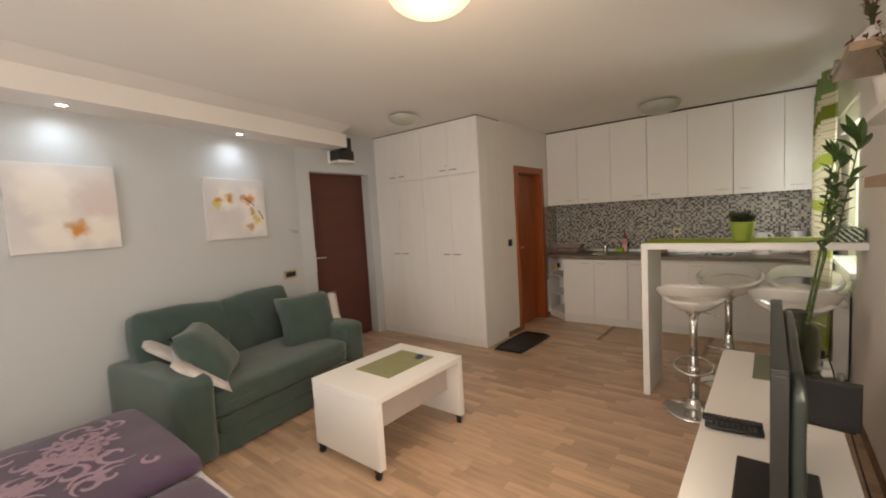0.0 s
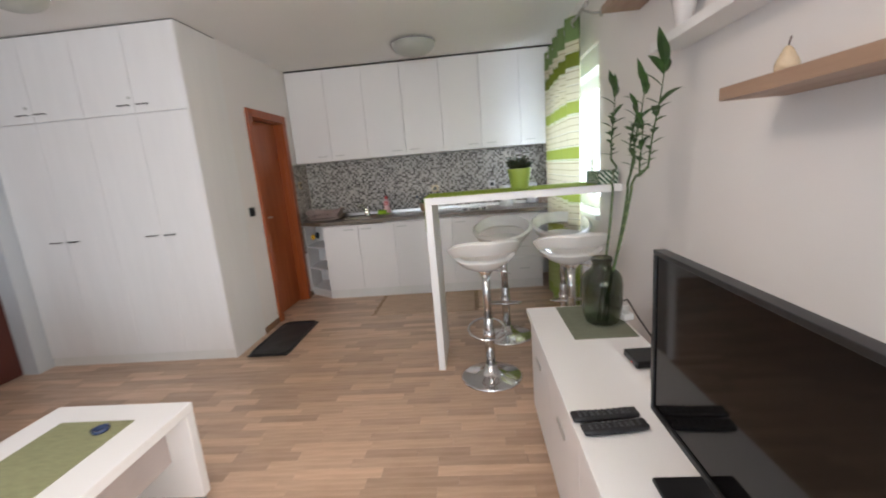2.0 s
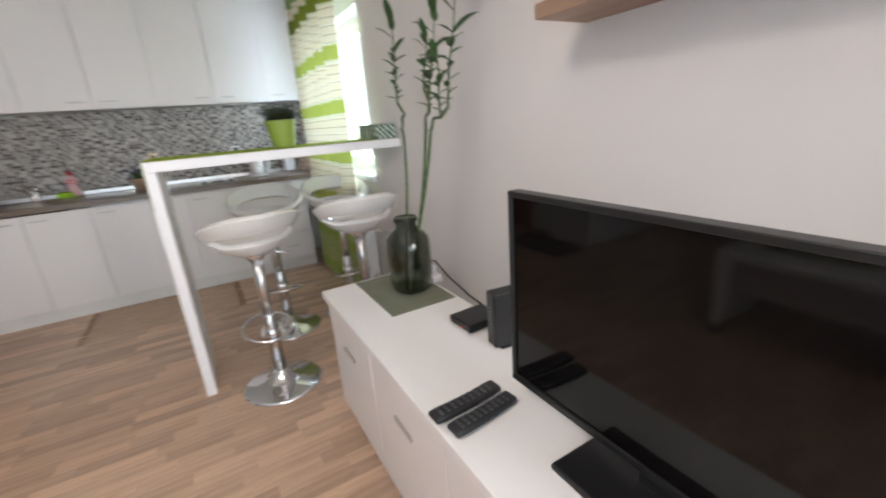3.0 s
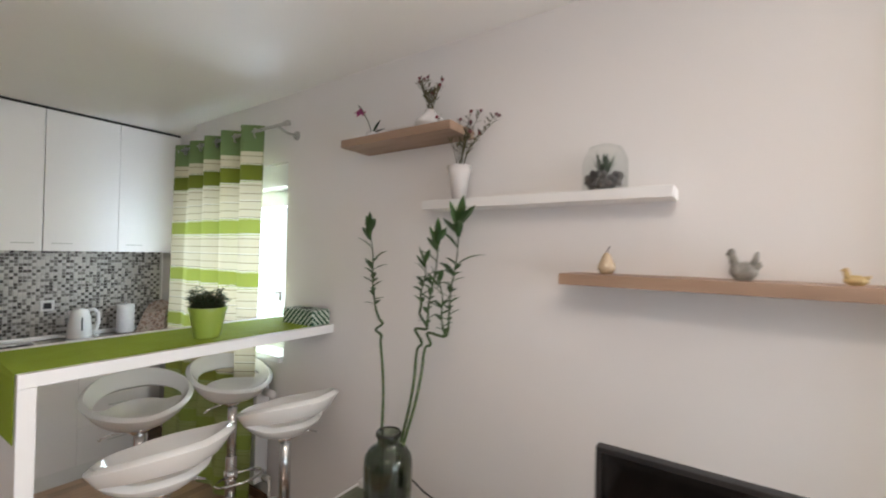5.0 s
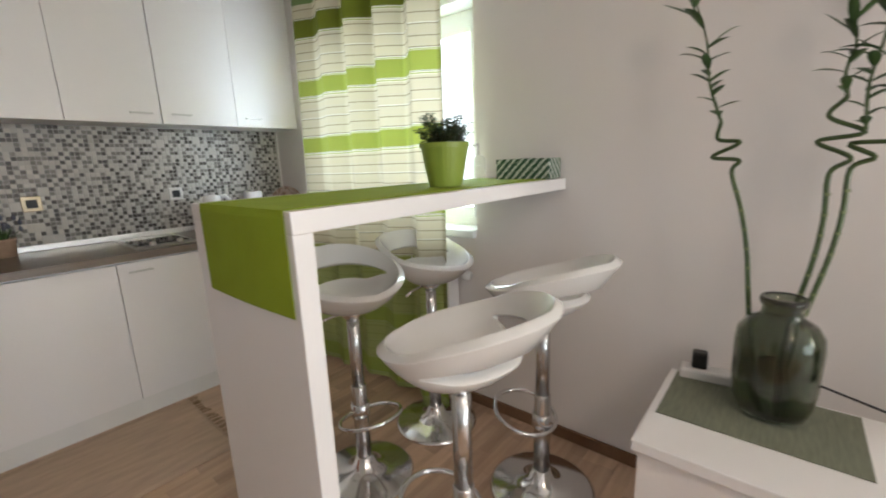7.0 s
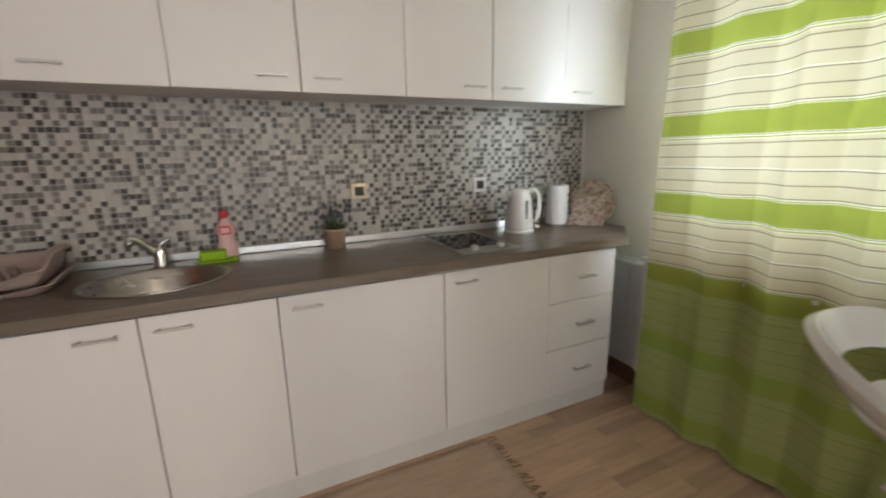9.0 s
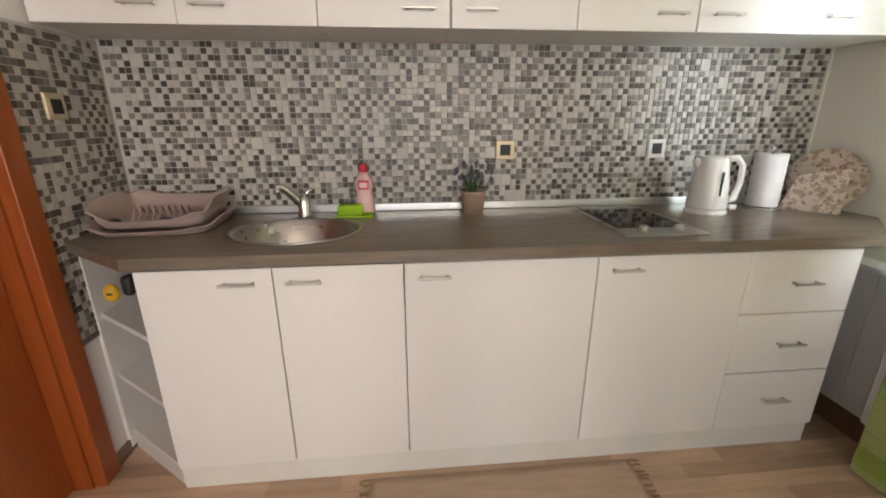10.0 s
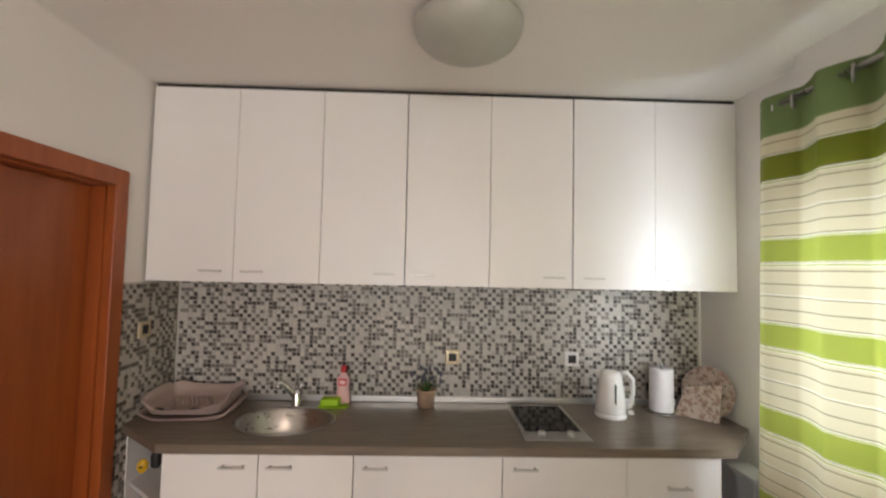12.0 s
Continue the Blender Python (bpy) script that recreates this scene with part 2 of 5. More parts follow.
def zigzag_material():
    """Dark green with pale maze-like bands."""
    m = material("green_white_zigzag_card", (0.03, 0.10, 0.05), 0.5)
    n, link = m.node_tree.nodes, m.node_tree.links.new
    wave, coord, ramp = n.new("ShaderNodeTexWave"), n.new("ShaderNodeTexCoord"), n.new("ShaderNodeValToRGB")
    wave.wave_type, wave.bands_direction = "BANDS", "DIAGONAL"
    wave.inputs["Scale"].default_value, wave.inputs["Distortion"].default_value, wave.inputs["Detail Scale"].default_value = 20, 2.5, 8
    ramp.color_ramp.interpolation = "CONSTANT"
    ramp.color_ramp.elements[0].color, ramp.color_ramp.elements[1].color = (0.02, 0.075, 0.035, 1), (0.62, 0.66, 0.58, 1)
    ramp.color_ramp.elements[1].position = 0.64
    link(coord.outputs["Object"], wave.inputs[0])
    link(wave.outputs["Fac"], ramp.inputs[0])
    link(ramp.outputs[0], n["Principled BSDF"].inputs["Base Color"])
    return m


def curtain_material():
    """Sheer striped cloth: lime bands, pale ground and thin brown lines, coloured by height."""
    m = bpy.data.materials.new("striped_sheer_curtain")
    m.use_nodes = True
    n, link = m.node_tree.nodes, m.node_tree.links.new
    b = n["Principled BSDF"]
    b.inputs["Roughness"].default_value = 0.9
    coord, split = n.new("ShaderNodeTexCoord"), n.new("ShaderNodeSeparateXYZ")
    link(coord.outputs["Object"], split.inputs[0])

    def op(kind, a, v):
        node = n.new("ShaderNodeMath")
        node.operation = kind
        link(a, node.inputs[0])
        node.inputs[1].default_value = v
        return node.outputs[0]

    z = split.outputs["Z"]
    u = op("FRACT", op("DIVIDE", op("ADD", z, 0.333), 0.325), 1)
    lime, pale, line, white = (0.31, 0.355, 0.065), (0.60, 0.54, 0.38), (0.20, 0.17, 0.10), (0.76, 0.72, 0.60)
    stops = [(0, pale), (0.045, line), (0.058, pale), (0.095, white), (0.108, lime), (0.122, white), (0.137, line), (0.147, white), (0.155, lime), (0.415, white), (0.425, lime),
             (0.435, white), (0.45, line), (0.462, pale), (0.59, line), (0.602, pale), (0.745, line), (0.757, white), (0.77, pale), (0.89, line), (0.902, pale)]
    ramp = n.new("ShaderNodeValToRGB")
    ramp.color_ramp.interpolation = "CONSTANT"
    while len(ramp.color_ramp.elements) < len(stops):
        ramp.color_ramp.elements.new(0.5)
    for e, (p, c) in zip(ramp.color_ramp.elements, stops):
        e.position = p
    for e, (p, c) in zip(ramp.color_ramp.elements, stops):
        e.position, e.color = p, rgb(c)
    link(u, ramp.inputs[0])
    colour = ramp.outputs[0]
    # heading, olive band, and a low green band that paints in missing backlight
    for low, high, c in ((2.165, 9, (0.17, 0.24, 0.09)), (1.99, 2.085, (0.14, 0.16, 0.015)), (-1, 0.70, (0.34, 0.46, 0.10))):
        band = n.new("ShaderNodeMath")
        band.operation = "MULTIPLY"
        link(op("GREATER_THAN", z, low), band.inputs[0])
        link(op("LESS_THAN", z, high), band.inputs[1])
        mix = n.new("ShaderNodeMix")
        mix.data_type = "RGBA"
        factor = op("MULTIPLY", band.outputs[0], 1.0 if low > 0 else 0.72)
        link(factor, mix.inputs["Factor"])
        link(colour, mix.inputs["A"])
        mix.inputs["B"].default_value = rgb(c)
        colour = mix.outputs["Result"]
    weave = n.new("ShaderNodeTexNoise")
    weave.inputs["Scale"].default_value = 500
    relief = n.new("ShaderNodeBump")
    relief.inputs["Strength"].default_value = 0.2
    link(coord.outputs["Object"], weave.inputs[0])
    link(weave.outputs[0], relief.inputs["Height"])
    link(relief.outputs[0], b.inputs["Normal"])
    link(colour, b.inputs["Base Color"])
    sheer, blend = n.new("ShaderNodeBsdfTranslucent"), n.new("ShaderNodeMixShader")
    blend.inputs[0].default_value = 0.17
    link(colour, sheer.inputs[0])
    link(b.outputs[0], blend.inputs[1])
    link(sheer.outputs[0], blend.inputs[2])
    link(blend.outputs[0], n["Material Output"].inputs[0])
    return m


def thin_glass(name, tint):
    """A thin clear sheet: see-through, with gloss that grows at grazing angles."""
    m = bpy.data.materials.new(name)
    m.use_nodes = True
    n, link = m.node_tree.nodes, m.node_tree.links.new
    clear, gloss, mix, facing, power = n.new("ShaderNodeBsdfTransparent"), n.new("ShaderNodeBsdfGlossy"), n.new("ShaderNodeMixShader"), n.new("ShaderNodeLayerWeight"), n.new("ShaderNodeMapRange")
    clear.inputs[0].default_value, gloss.inputs["Roughness"].default_value = rgb(tint), 0.03
    power.interpolation_type = "SMOOTHERSTEP"
    power.inputs[1].default_value, power.inputs[3].default_value, power.inputs[4].default_value = 0.3, 0.05, 0.5
    link(facing.outputs["Facing"], power.inputs[0])
    link(power.outputs[0], mix.inputs[0])
    link(clear.outputs[0], mix.inputs[1])
    link(gloss.outputs[0], mix.inputs[2])
    link(mix.outputs[0], n["Material Output"].inputs[0])
    return m


ZIGZAG, FLORAL, CURTAIN, CLEAR = zigzag_material(), floral_material(), curtain_material(), thin_glass("clear_thin_glass", (0.96, 0.97, 0.96))


# ---- building helpers ----
def mesh_of(bm, name, mat, smooth=False):
    me = bpy.data.meshes.new(name)
    bmesh.ops.recalc_face_normals(bm, faces=bm.faces)
    bm.to_mesh(me)
    bm.free()
    me.materials.append(mat)
    if smooth:
        for p in me.polygons:
            p.use_smooth = True
    return me


def part(name, bm, mat, parent=None, label="", smooth=False):
    ob = new(name, mesh_of(bm, name, mat, smooth))
    if parent:
        ob.parent = parent
    return tagged(ob, label)


def thing(name, at, label, category, group="", turn=0, kind=""):
    ob = new(name)
    ob.matrix_world = pose(*at, 0, 0, turn)
    ob.empty_display_size = 0.1
    return tagged(ob, label, category, group, kind)


def structure(name, bm, mat, label="", category=""):
    return tagged(part(name, bm, mat), label, category, kind="structure")


def box(a, b, bevel=0.0, bm=None):
    """A box between two corners, its edges rounded by bevel."""
    own = bmesh.new()
    bmesh.ops.create_cube(own, size=1)
    for v in own.verts:
        v.co = Vector(((a[i] + b[i]) / 2 + v.co[i] * abs(b[i] - a[i]) for i in range(3)))
    if bevel:
        bmesh.ops.bevel(own, geom=own.edges[:], offset=bevel, segments=2, affect="EDGES", profile=0.5)
    return merge(bm, own)


def merge(bm, own):
    if bm is None:
        return own
    me = bpy.data.meshes.new("joined")
    own.to_mesh(me)
    own.free()
    bm.from_mesh(me)
    bpy.data.meshes.remove(me)
    return bm


def boxes(*pairs, bevel=0.0):
    bm = bmesh.new()
    for a, b in pairs:
        box(a, b, bevel, bm)
    return bm


def lathe(profile, steps=32):
    """Turns (radius, height) pairs round the z axis."""
    bm = bmesh.new()
    rings = []
    for r, z in profile:
        if r < 1e-6:
            rings.append([bm.verts.new((0, 0, z))])
        else:
            rings.append([bm.verts.new((r * math.cos(k * math.tau / steps), r * math.sin(k * math.tau / steps), z)) for k in range(steps)])
    for p, q in zip(rings, rings[1:]):
        for k in range(steps):
            j = (k + 1) % steps
            quad = [p[k % len(p)], p[j % len(p)], q[j % len(q)], q[k % len(q)]]
            quad = list(dict.fromkeys(quad))
            if len(quad) > 2:
                bm.faces.new(quad)
    return bm


def tube(points, radius, steps=8, bm=None, closed=False, taper=1.0):
    """A round rod along points."""
    own = bmesh.new()
    pts = [Vector(p) for p in points]
    rings, count = [], len(pts)
    side = None
    for i, p in enumerate(pts):
        a, b = pts[(i - 1) % count if closed else max(i - 1, 0)], pts[(i + 1) % count if closed else min(i + 1, count - 1)]
        way = (b - a).normalized()
        if side is None:
            side = way.orthogonal().normalized()
        side = (side - way * side.dot(way)).normalized()
        up = way.cross(side)
        r = radius * (1 + (taper - 1) * i / max(1, count - 1))
        rings.append([own.verts.new(p + r * (math.cos(k * math.tau / steps) * side + math.sin(k * math.tau / steps) * up)) for k in range(steps)])
    for i in range(count if closed else count - 1):
        p, q = rings[i], rings[(i + 1) % count]
        for k in range(steps):
            own.faces.new((p[k], p[(k + 1) % steps], q[(k + 1) % steps], q[k]))
    if not closed:
        own.faces.new(rings[0][::-1])
        own.faces.new(rings[-1])
    return merge(bm, own)


def smooth_line(points, steps=6):
    """A soft curve through a few points."""
    pts = [Vector(p) for p in points]
    ext = [2 * pts[0] - pts[1]] + pts + [2 * pts[-1] - pts[-2]]
    out = []
    for i in range(1, len(ext) - 2):
        p0, p1, p2, p3 = ext[i - 1:i + 3]
        for k in range(steps):
            t = k / steps
            out.append(0.5 * (2 * p1 + (p2 - p0) * t + (2 * p0 - 5 * p1 + 4 * p2 - p3) * t * t + (3 * p1 - p0 - 3 * p2 + p3) * t ** 3))
    return out + [pts[-1]]


def soft(size, radius, puff=0.0, cuts=9, dent=0.0):
    """An upholstered block round its centre: rounded edges, puffed faces."""
    bm = bmesh.new()
    bmesh.ops.create_cube(bm, size=1)
    bmesh.ops.subdivide_edges(bm, edges=bm.edges[:], cuts=cuts, use_grid_fill=True)
    half = Vector(size) / 2
    for v in bm.verts:
        unit = v.co * 2
        p = Vector((unit[i] * half[i] for i in range(3)))
        inner = Vector((max(-half[i] + radius, min(half[i] - radius, p[i])) for i in range(3)))
        off = p - inner
        if off.length > 1e-6:
            p = inner + off.normalized() * min(radius, off.length)
        for i in range(3):
            j, k = (i + 1) % 3, (i + 2) % 3
            if abs(unit[i]) > 0.98:
                p[i] += math.copysign(puff * (1 - unit[j] ** 2) * (1 - unit[k] ** 2), unit[i])
        if dent:
            for s in (-0.5, 0.5):
                p.z -= dent * math.exp(-((unit.x * half.x) ** 2 + (unit.y * half.y - s * half.y) ** 2) / 0.003) if unit.z > 0.9 else 0
        p += 0.004 * noise.noise_vector(p * 7)
        v.co = p
    return bm


def pillow(w, h, t, cuts=11):
    """A square cushion lying in its xy plane, pinched at the corners."""
    bm = bmesh.new()
    bmesh.ops.create_grid(bm, x_segments=cuts, y_segments=cuts, size=1)
    bm2 = bm.copy()
    for b, s in ((bm, 1), (bm2, -1)):
        for v in b.verts:
            x, y = v.co.x, v.co.y
            swell = max(0, (1 - x ** 4) * (1 - y ** 4)) ** 0.6
            pinch = 1 - 0.07 * (x * x + y * y - x * x * y * y) * (1 - abs(x * y))
            v.co = Vector((x * w / 2 * pinch, y * h / 2 * pinch, s * (t / 2 * swell + 0.004) + 0.008 * swell * noise.noise(Vector((x * 2, y * 2, s)))))
    bm = merge(bm, bm2)
    bmesh.ops.remove_doubles(bm, verts=bm.verts[:], dist=0.009)
    return bm


def sheet(fx, nu, nv, thick=0.0):
    """A grid of points fx(u, v); thick gives it a back."""
    bm = bmesh.new()
    rows = [[bm.verts.new(fx(i / nu, j / nv)) for i in range(nu + 1)] for j in range(nv + 1)]
    for j in range(nv):
        for i in range(nu):
            bm.faces.new((rows[j][i], rows[j][i + 1], rows[j + 1][i + 1], rows[j + 1][i]))
    if thick:
        bmesh.ops.recalc_face_normals(bm, faces=bm.faces)
        bmesh.ops.solidify(bm, geom=bm.faces[:], thickness=thick)
    return bm


def leaf(at, way, length, width, droop=0.25, bm=None):
    """A pointed blade with a fold along its rib."""
    own = bmesh.new()
    way = Vector(way).normalized()
    side = way.cross(Vector((0, 0, 1)))
    side = side.normalized() if side.length > 0.01 else Vector((1, 0, 0))
    up = side.cross(way)
    spine, left, right = [], [], []
    for k in range(6):
        t = k / 5
        c = Vector(at) + way * length * t - Vector((0, 0, 1)) * droop * length * t * t
        w = width * math.sin(math.pi * min(1, 0.12 + 0.88 * t)) * 0.5
        spine.append(own.verts.new(c - up * w * 0.3))
        left.append(own.verts.new(c + side * w))
        right.append(own.verts.new(c - side * w))
    for k in range(5):
        own.faces.new((left[k], left[k + 1], spine[k + 1], spine[k]))
        own.faces.new((spine[k], spine[k + 1], right[k + 1], right[k]))
    return merge(bm, own)


def at_pose(bm, m):
    bmesh.ops.transform(bm, matrix=m, verts=bm.verts[:])
    return bm


# ---- the shell ----
CEIL, WEST, EAST, NORTH, SOUTH, BATH = 2.518, -3.87, 0.60, 5.86, -2.3, -2.28
structure("ceiling", box((WEST - 0.5, SOUTH - 0.3, CEIL), (EAST + 0.4, NORTH + 0.3, CEIL + 0.2)), CEILING, "white painted ceiling", "ceiling")
structure("wall_north", box((WEST - 0.5, NORTH, 0), (0.95, NORTH + 0.25, CEIL)), WALL, "white painted kitchen wall", "wall")
BALCONY = (-2.5, 0.1, 0.12, 2.25)
structure("wall_south", boxes(((WEST - 0.3, SOUTH - 0.25, 0), (BALCONY[0], SOUTH, CEIL)), ((BALCONY[1], SOUTH - 0.25, 0), (0.95, SOUTH, CEIL)), ((BALCONY[0], SOUTH - 0.25, 0), (BALCONY[1], SOUTH, BALCONY[2])),
                              ((BALCONY[0], SOUTH - 0.25, BALCONY[3]), (BALCONY[1], SOUTH, CEIL))), WALL, "white painted wall with balcony glazing", "wall")
DOOR_Y, DOOR_H = (2.865, 3.735), 2.05
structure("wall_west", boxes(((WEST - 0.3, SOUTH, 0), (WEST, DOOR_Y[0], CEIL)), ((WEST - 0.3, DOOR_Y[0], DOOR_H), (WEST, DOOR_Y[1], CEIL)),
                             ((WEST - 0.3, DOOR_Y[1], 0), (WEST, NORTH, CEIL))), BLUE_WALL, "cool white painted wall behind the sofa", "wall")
# added panel, out of sight, closes the wall opening behind the door leaf
structure("entry_backing", box((WEST - 0.36, 2.8, 0), (WEST - 0.31, 3.9, CEIL)), GAP, "unseen dark panel closing the recess behind the entry door", "wall")
WIN = (3.94, 5.12, 0.92, 2.11)
WIN2 = (-0.2, 0.9, 0.9, 2.1)
structure("wall_east", boxes(((EAST, SOUTH, 0), (EAST + 0.3, WIN2[0], CEIL)), ((EAST, WIN2[0], 0), (EAST + 0.3, WIN2[1], WIN2[2])), ((EAST, WIN2[0], WIN2[3]), (EAST + 0.3, WIN2[1], CEIL)),
                             ((EAST, WIN2[1], 0), (EAST + 0.3, WIN[0], CEIL)), ((EAST, WIN[0], 0), (EAST + 0.3, WIN[1], WIN[2])),
                             ((EAST, WIN[0], WIN[3]), (EAST + 0.3, WIN[1], CEIL)), ((EAST + 0.085, WIN[1], 0), (EAST + 0.3, NORTH, CEIL))), WALL, "white painted wall with the window", "wall")
IN_Y, IN_H = (4.69, 5.35), 1.965
structure("wall_bath", boxes(((BATH - 0.14, 4.34, 0), (BATH, IN_Y[0], CEIL)), ((BATH - 0.14, IN_Y[0], IN_H), (BATH, IN_Y[1], CEIL)), ((BATH - 0.14, IN_Y[1], 0), (BATH, NORTH, CEIL))), WALL,
          "white painted partition with the bathroom door", "wall")
structure("wall_closet", box((WEST, 4.36, 0), (BATH - 0.14, 4.42, CEIL)), WALL, "white wall behind the wardrobe", "wall")
structure("subfloor", box((WEST - 0.4, SOUTH - 0.3, -0.12), (0.95, NORTH + 0.3, -0.006)), SEAM, "dark underlay below the laminate floor", "floor")
SKIRTING = boxes(((EAST - 0.014, 1.0, 0), (EAST, NORTH - 0.7, 0.055)), ((WEST, SOUTH, 0), (WEST + 0.014, DOOR_Y[0] - 0.01, 0.055)), ((BATH, 4.34, 0), (BATH + 0.012, 4.62, 0.055)), ((BATH, 5.42, 0), (BATH + 0.012, NORTH, 0.055)), bevel=0.003)
structure("baseboard", SKIRTING, SKIRT, "brown wooden baseboard", "baseboard")

# the sofa wall stands ten degrees off the room's square
SLANT = pose(WEST, 2.70, 0, 0, 0, 10)


def on_wall(out, along, z, turn=0):
    return SLANT @ pose(out, along, z, 0, 0, turn)


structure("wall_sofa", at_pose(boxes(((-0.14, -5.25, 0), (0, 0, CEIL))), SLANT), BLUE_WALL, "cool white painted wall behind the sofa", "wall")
structure("baseboard_sofa", at_pose(box((0.0, -5.0, 0), (0.014, 0.1, 0.055), 0.003), SLANT), SKIRT, "brown baseboard along the sofa wall", "baseboard")
cove = bmesh.new()
ends = [[cove.verts.new((x, y, z)) for x, z in ((0.0, 2.462), (0.325, 2.462), (0.485, CEIL - 0.001), (0.0, CEIL - 0.001))] for y in (-5.2, 0.40)]
for k in range(4):
    cove.faces.new((ends[0][k], ends[0][(k + 1) % 4], ends[1][(k + 1) % 4], ends[1][k]))
cove.faces.new(ends[0])
cove.faces.new(ends[1][::-1])
bmesh.ops.recalc_face_normals(cove, faces=cove.faces[:])
structure("trim_cove", at_pose(cove, SLANT), WALL, "sloping white plaster cove above the soffit", "soffit")
# plaster soffit over the sofa wall
structure("trim_soffit", at_pose(box((-0.02, -5.2, 2.31), (0.33, 0.48, 2.461), 0.004), SLANT), WALL, "stepped white plaster soffit with spotlights", "soffit")
vent = thing("vent_box", (WEST, 3.26, 2.15), "small white vent box with a dark opening under the soffit end", "vent")
part("tray", boxes(((0, -0.13, 0), (0.20, 0.115, 0.025)), ((0, -0.13, 0.025), (0.035, -0.11, 0.138)), ((0, 0.005, 0.025), (0.02, 0.115, 0.30)), bevel=0.003), WHITE_BOARD, vent)
# two near-black blocks give the box's inside and the recess their shade
part("opening", box((0.036, -0.122, 0.026), (0.185, 0.105, 0.138)), GAP, vent, "dark block for the shaded inside")
part("duct", box((0.02, 0.012, 0.135), (0.16, 0.10, 0.29), 0.004), GAP, vent, "dark block for the shaded recess")
for x, y in ((-3.356, 0.756), (-3.58, 1.98)):
    spot = thing("spotlight", (x, y, 2.309), "small round lit LED spotlight in the soffit", "spotlight", "soffit spotlights")
    part("rim", at_pose(lathe([(0.030, 0), (0.042, 0), (0.042, -0.006), (0.030, -0.008)]), Matrix()), WHITE_BOARD, spot)
    part("led", lathe([(0, -0.004), (0.028, -0.004), (0.028, -0.001)]), LED, spot, "lit cool white disc")


def window(name, span, frames, label):
    y0, y1, z0, z1 = span
    ob = thing(name, (EAST + 0.16, (y0 + y1) / 2, z0), label, "window", kind="structure")
    w, h = y1 - y0, z1 - z0
    part("window_frame", boxes(((-0.03, -w / 2, 0), (0.03, -w / 2 + 0.05, h)), ((-0.03, w / 2 - 0.05, 0), (0.03, w / 2, h)), ((-0.03, -w / 2 + 0.05, 0), (0.03, w / 2 - 0.05, 0.05)),
                               ((-0.03, -w / 2 + 0.05, h - 0.05), (0.03, w / 2 - 0.05, h)), bevel=0.004), FRAME_WHITE, ob)
    for k in range(frames):
        a = -w / 2 + 0.05 + k * (w - 0.1) / frames
        b = a + (w - 0.1) / frames
        part("sash", boxes(((-0.04, a, 0.05), (0.02, a + 0.055, h - 0.05)), ((-0.04, b - 0.055, 0.05), (0.02, b, h - 0.05)), ((-0.04, a + 0.055, 0.05), (0.02, b - 0.055, 0.105)),
                           ((-0.04, a + 0.055, h - 0.105), (0.02, b - 0.055, h - 0.05)), bevel=0.004), FRAME_WHITE, ob)
        pane = part("pane", box((-0.006, a + 0.056, 0.106), (0.002, b - 0.056, h - 0.106)), CLEAR, ob)
        pane.visible_shadow = False
    return ob


win = window("window_1", (WIN[0], WIN[1], WIN[2], 1.965), 2, "white plastic kitchen window, bright with daylight")
part("shutter_box", box((-0.14, -0.585, 1.047), (0.02, 0.585, 1.188), 0.006), FRAME_WHITE, win, "white roller shutter box")
part("window_sill", box((-0.19, -0.585, -0.03), (-0.03, 0.585, 0.008), 0.005), FRAME_WHITE, win, "white sill board")
window("window_2", WIN2, 2, "white side window beside the gathered curtain")
glazing = window("window_3", (BALCONY[0], BALCONY[1], BALCONY[2], BALCONY[3]), 3, "wide white balcony glazing, bright with daylight")
glazing.matrix_world = pose((BALCONY[0] + BALCONY[1]) / 2, SOUTH - 0.06, BALCONY[2], 0, 0, -90)
structure("backdrop", boxes(((2.2, 1.0, -3.0), (2.24, 14.0, 3.2))), OUTSIDE, "overexposed daylight outside the window", "backdrop")


def curtain(name, y0, y1, x, folds, depth, label):
    ob = thing(name, (x, (y0 + y1) / 2, 0), label, "curtain", "striped curtains")
    w = y1 - y0

    def cloth(u, v):
        z = 0.015 + v * 2.31
        phase = math.tau * folds * u + 0.5 * math.sin(3 * u + 1)
        loose = 0.55 + 0.45 * v
        a = depth * (0.8 + 0.3 * math.sin(5 * u)) * loose + 0.012 * (1 - v) * math.sin(11 * u + 3 * v)
        return Vector((a * math.sin(phase + 0.35 * math.sin(2.2 * v)) + 0.02 * (1 - v) * math.sin(4 * u) - 0.03 * (1 - v), -w / 2 + w * u + 0.008 * math.sin(2 * phase), z))

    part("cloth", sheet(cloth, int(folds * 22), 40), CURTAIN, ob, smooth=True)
    for k in range(int(folds * 2)):
        y = -w / 2 + w * (k + 0.5) / (folds * 2)
        ring = [(0.026 * math.cos(t * math.tau / 20) * 0.55, y + 0.012 * (-1) ** k + 0.012 * math.cos(t * math.tau / 20), 2.275 + 0.026 * math.sin(t * math.tau / 20)) for t in range(20)]
        part("eyelet", tube(ring, 0.005, 6, closed=True), STEEL, ob, "satin metal eyelet", True)
    return ob


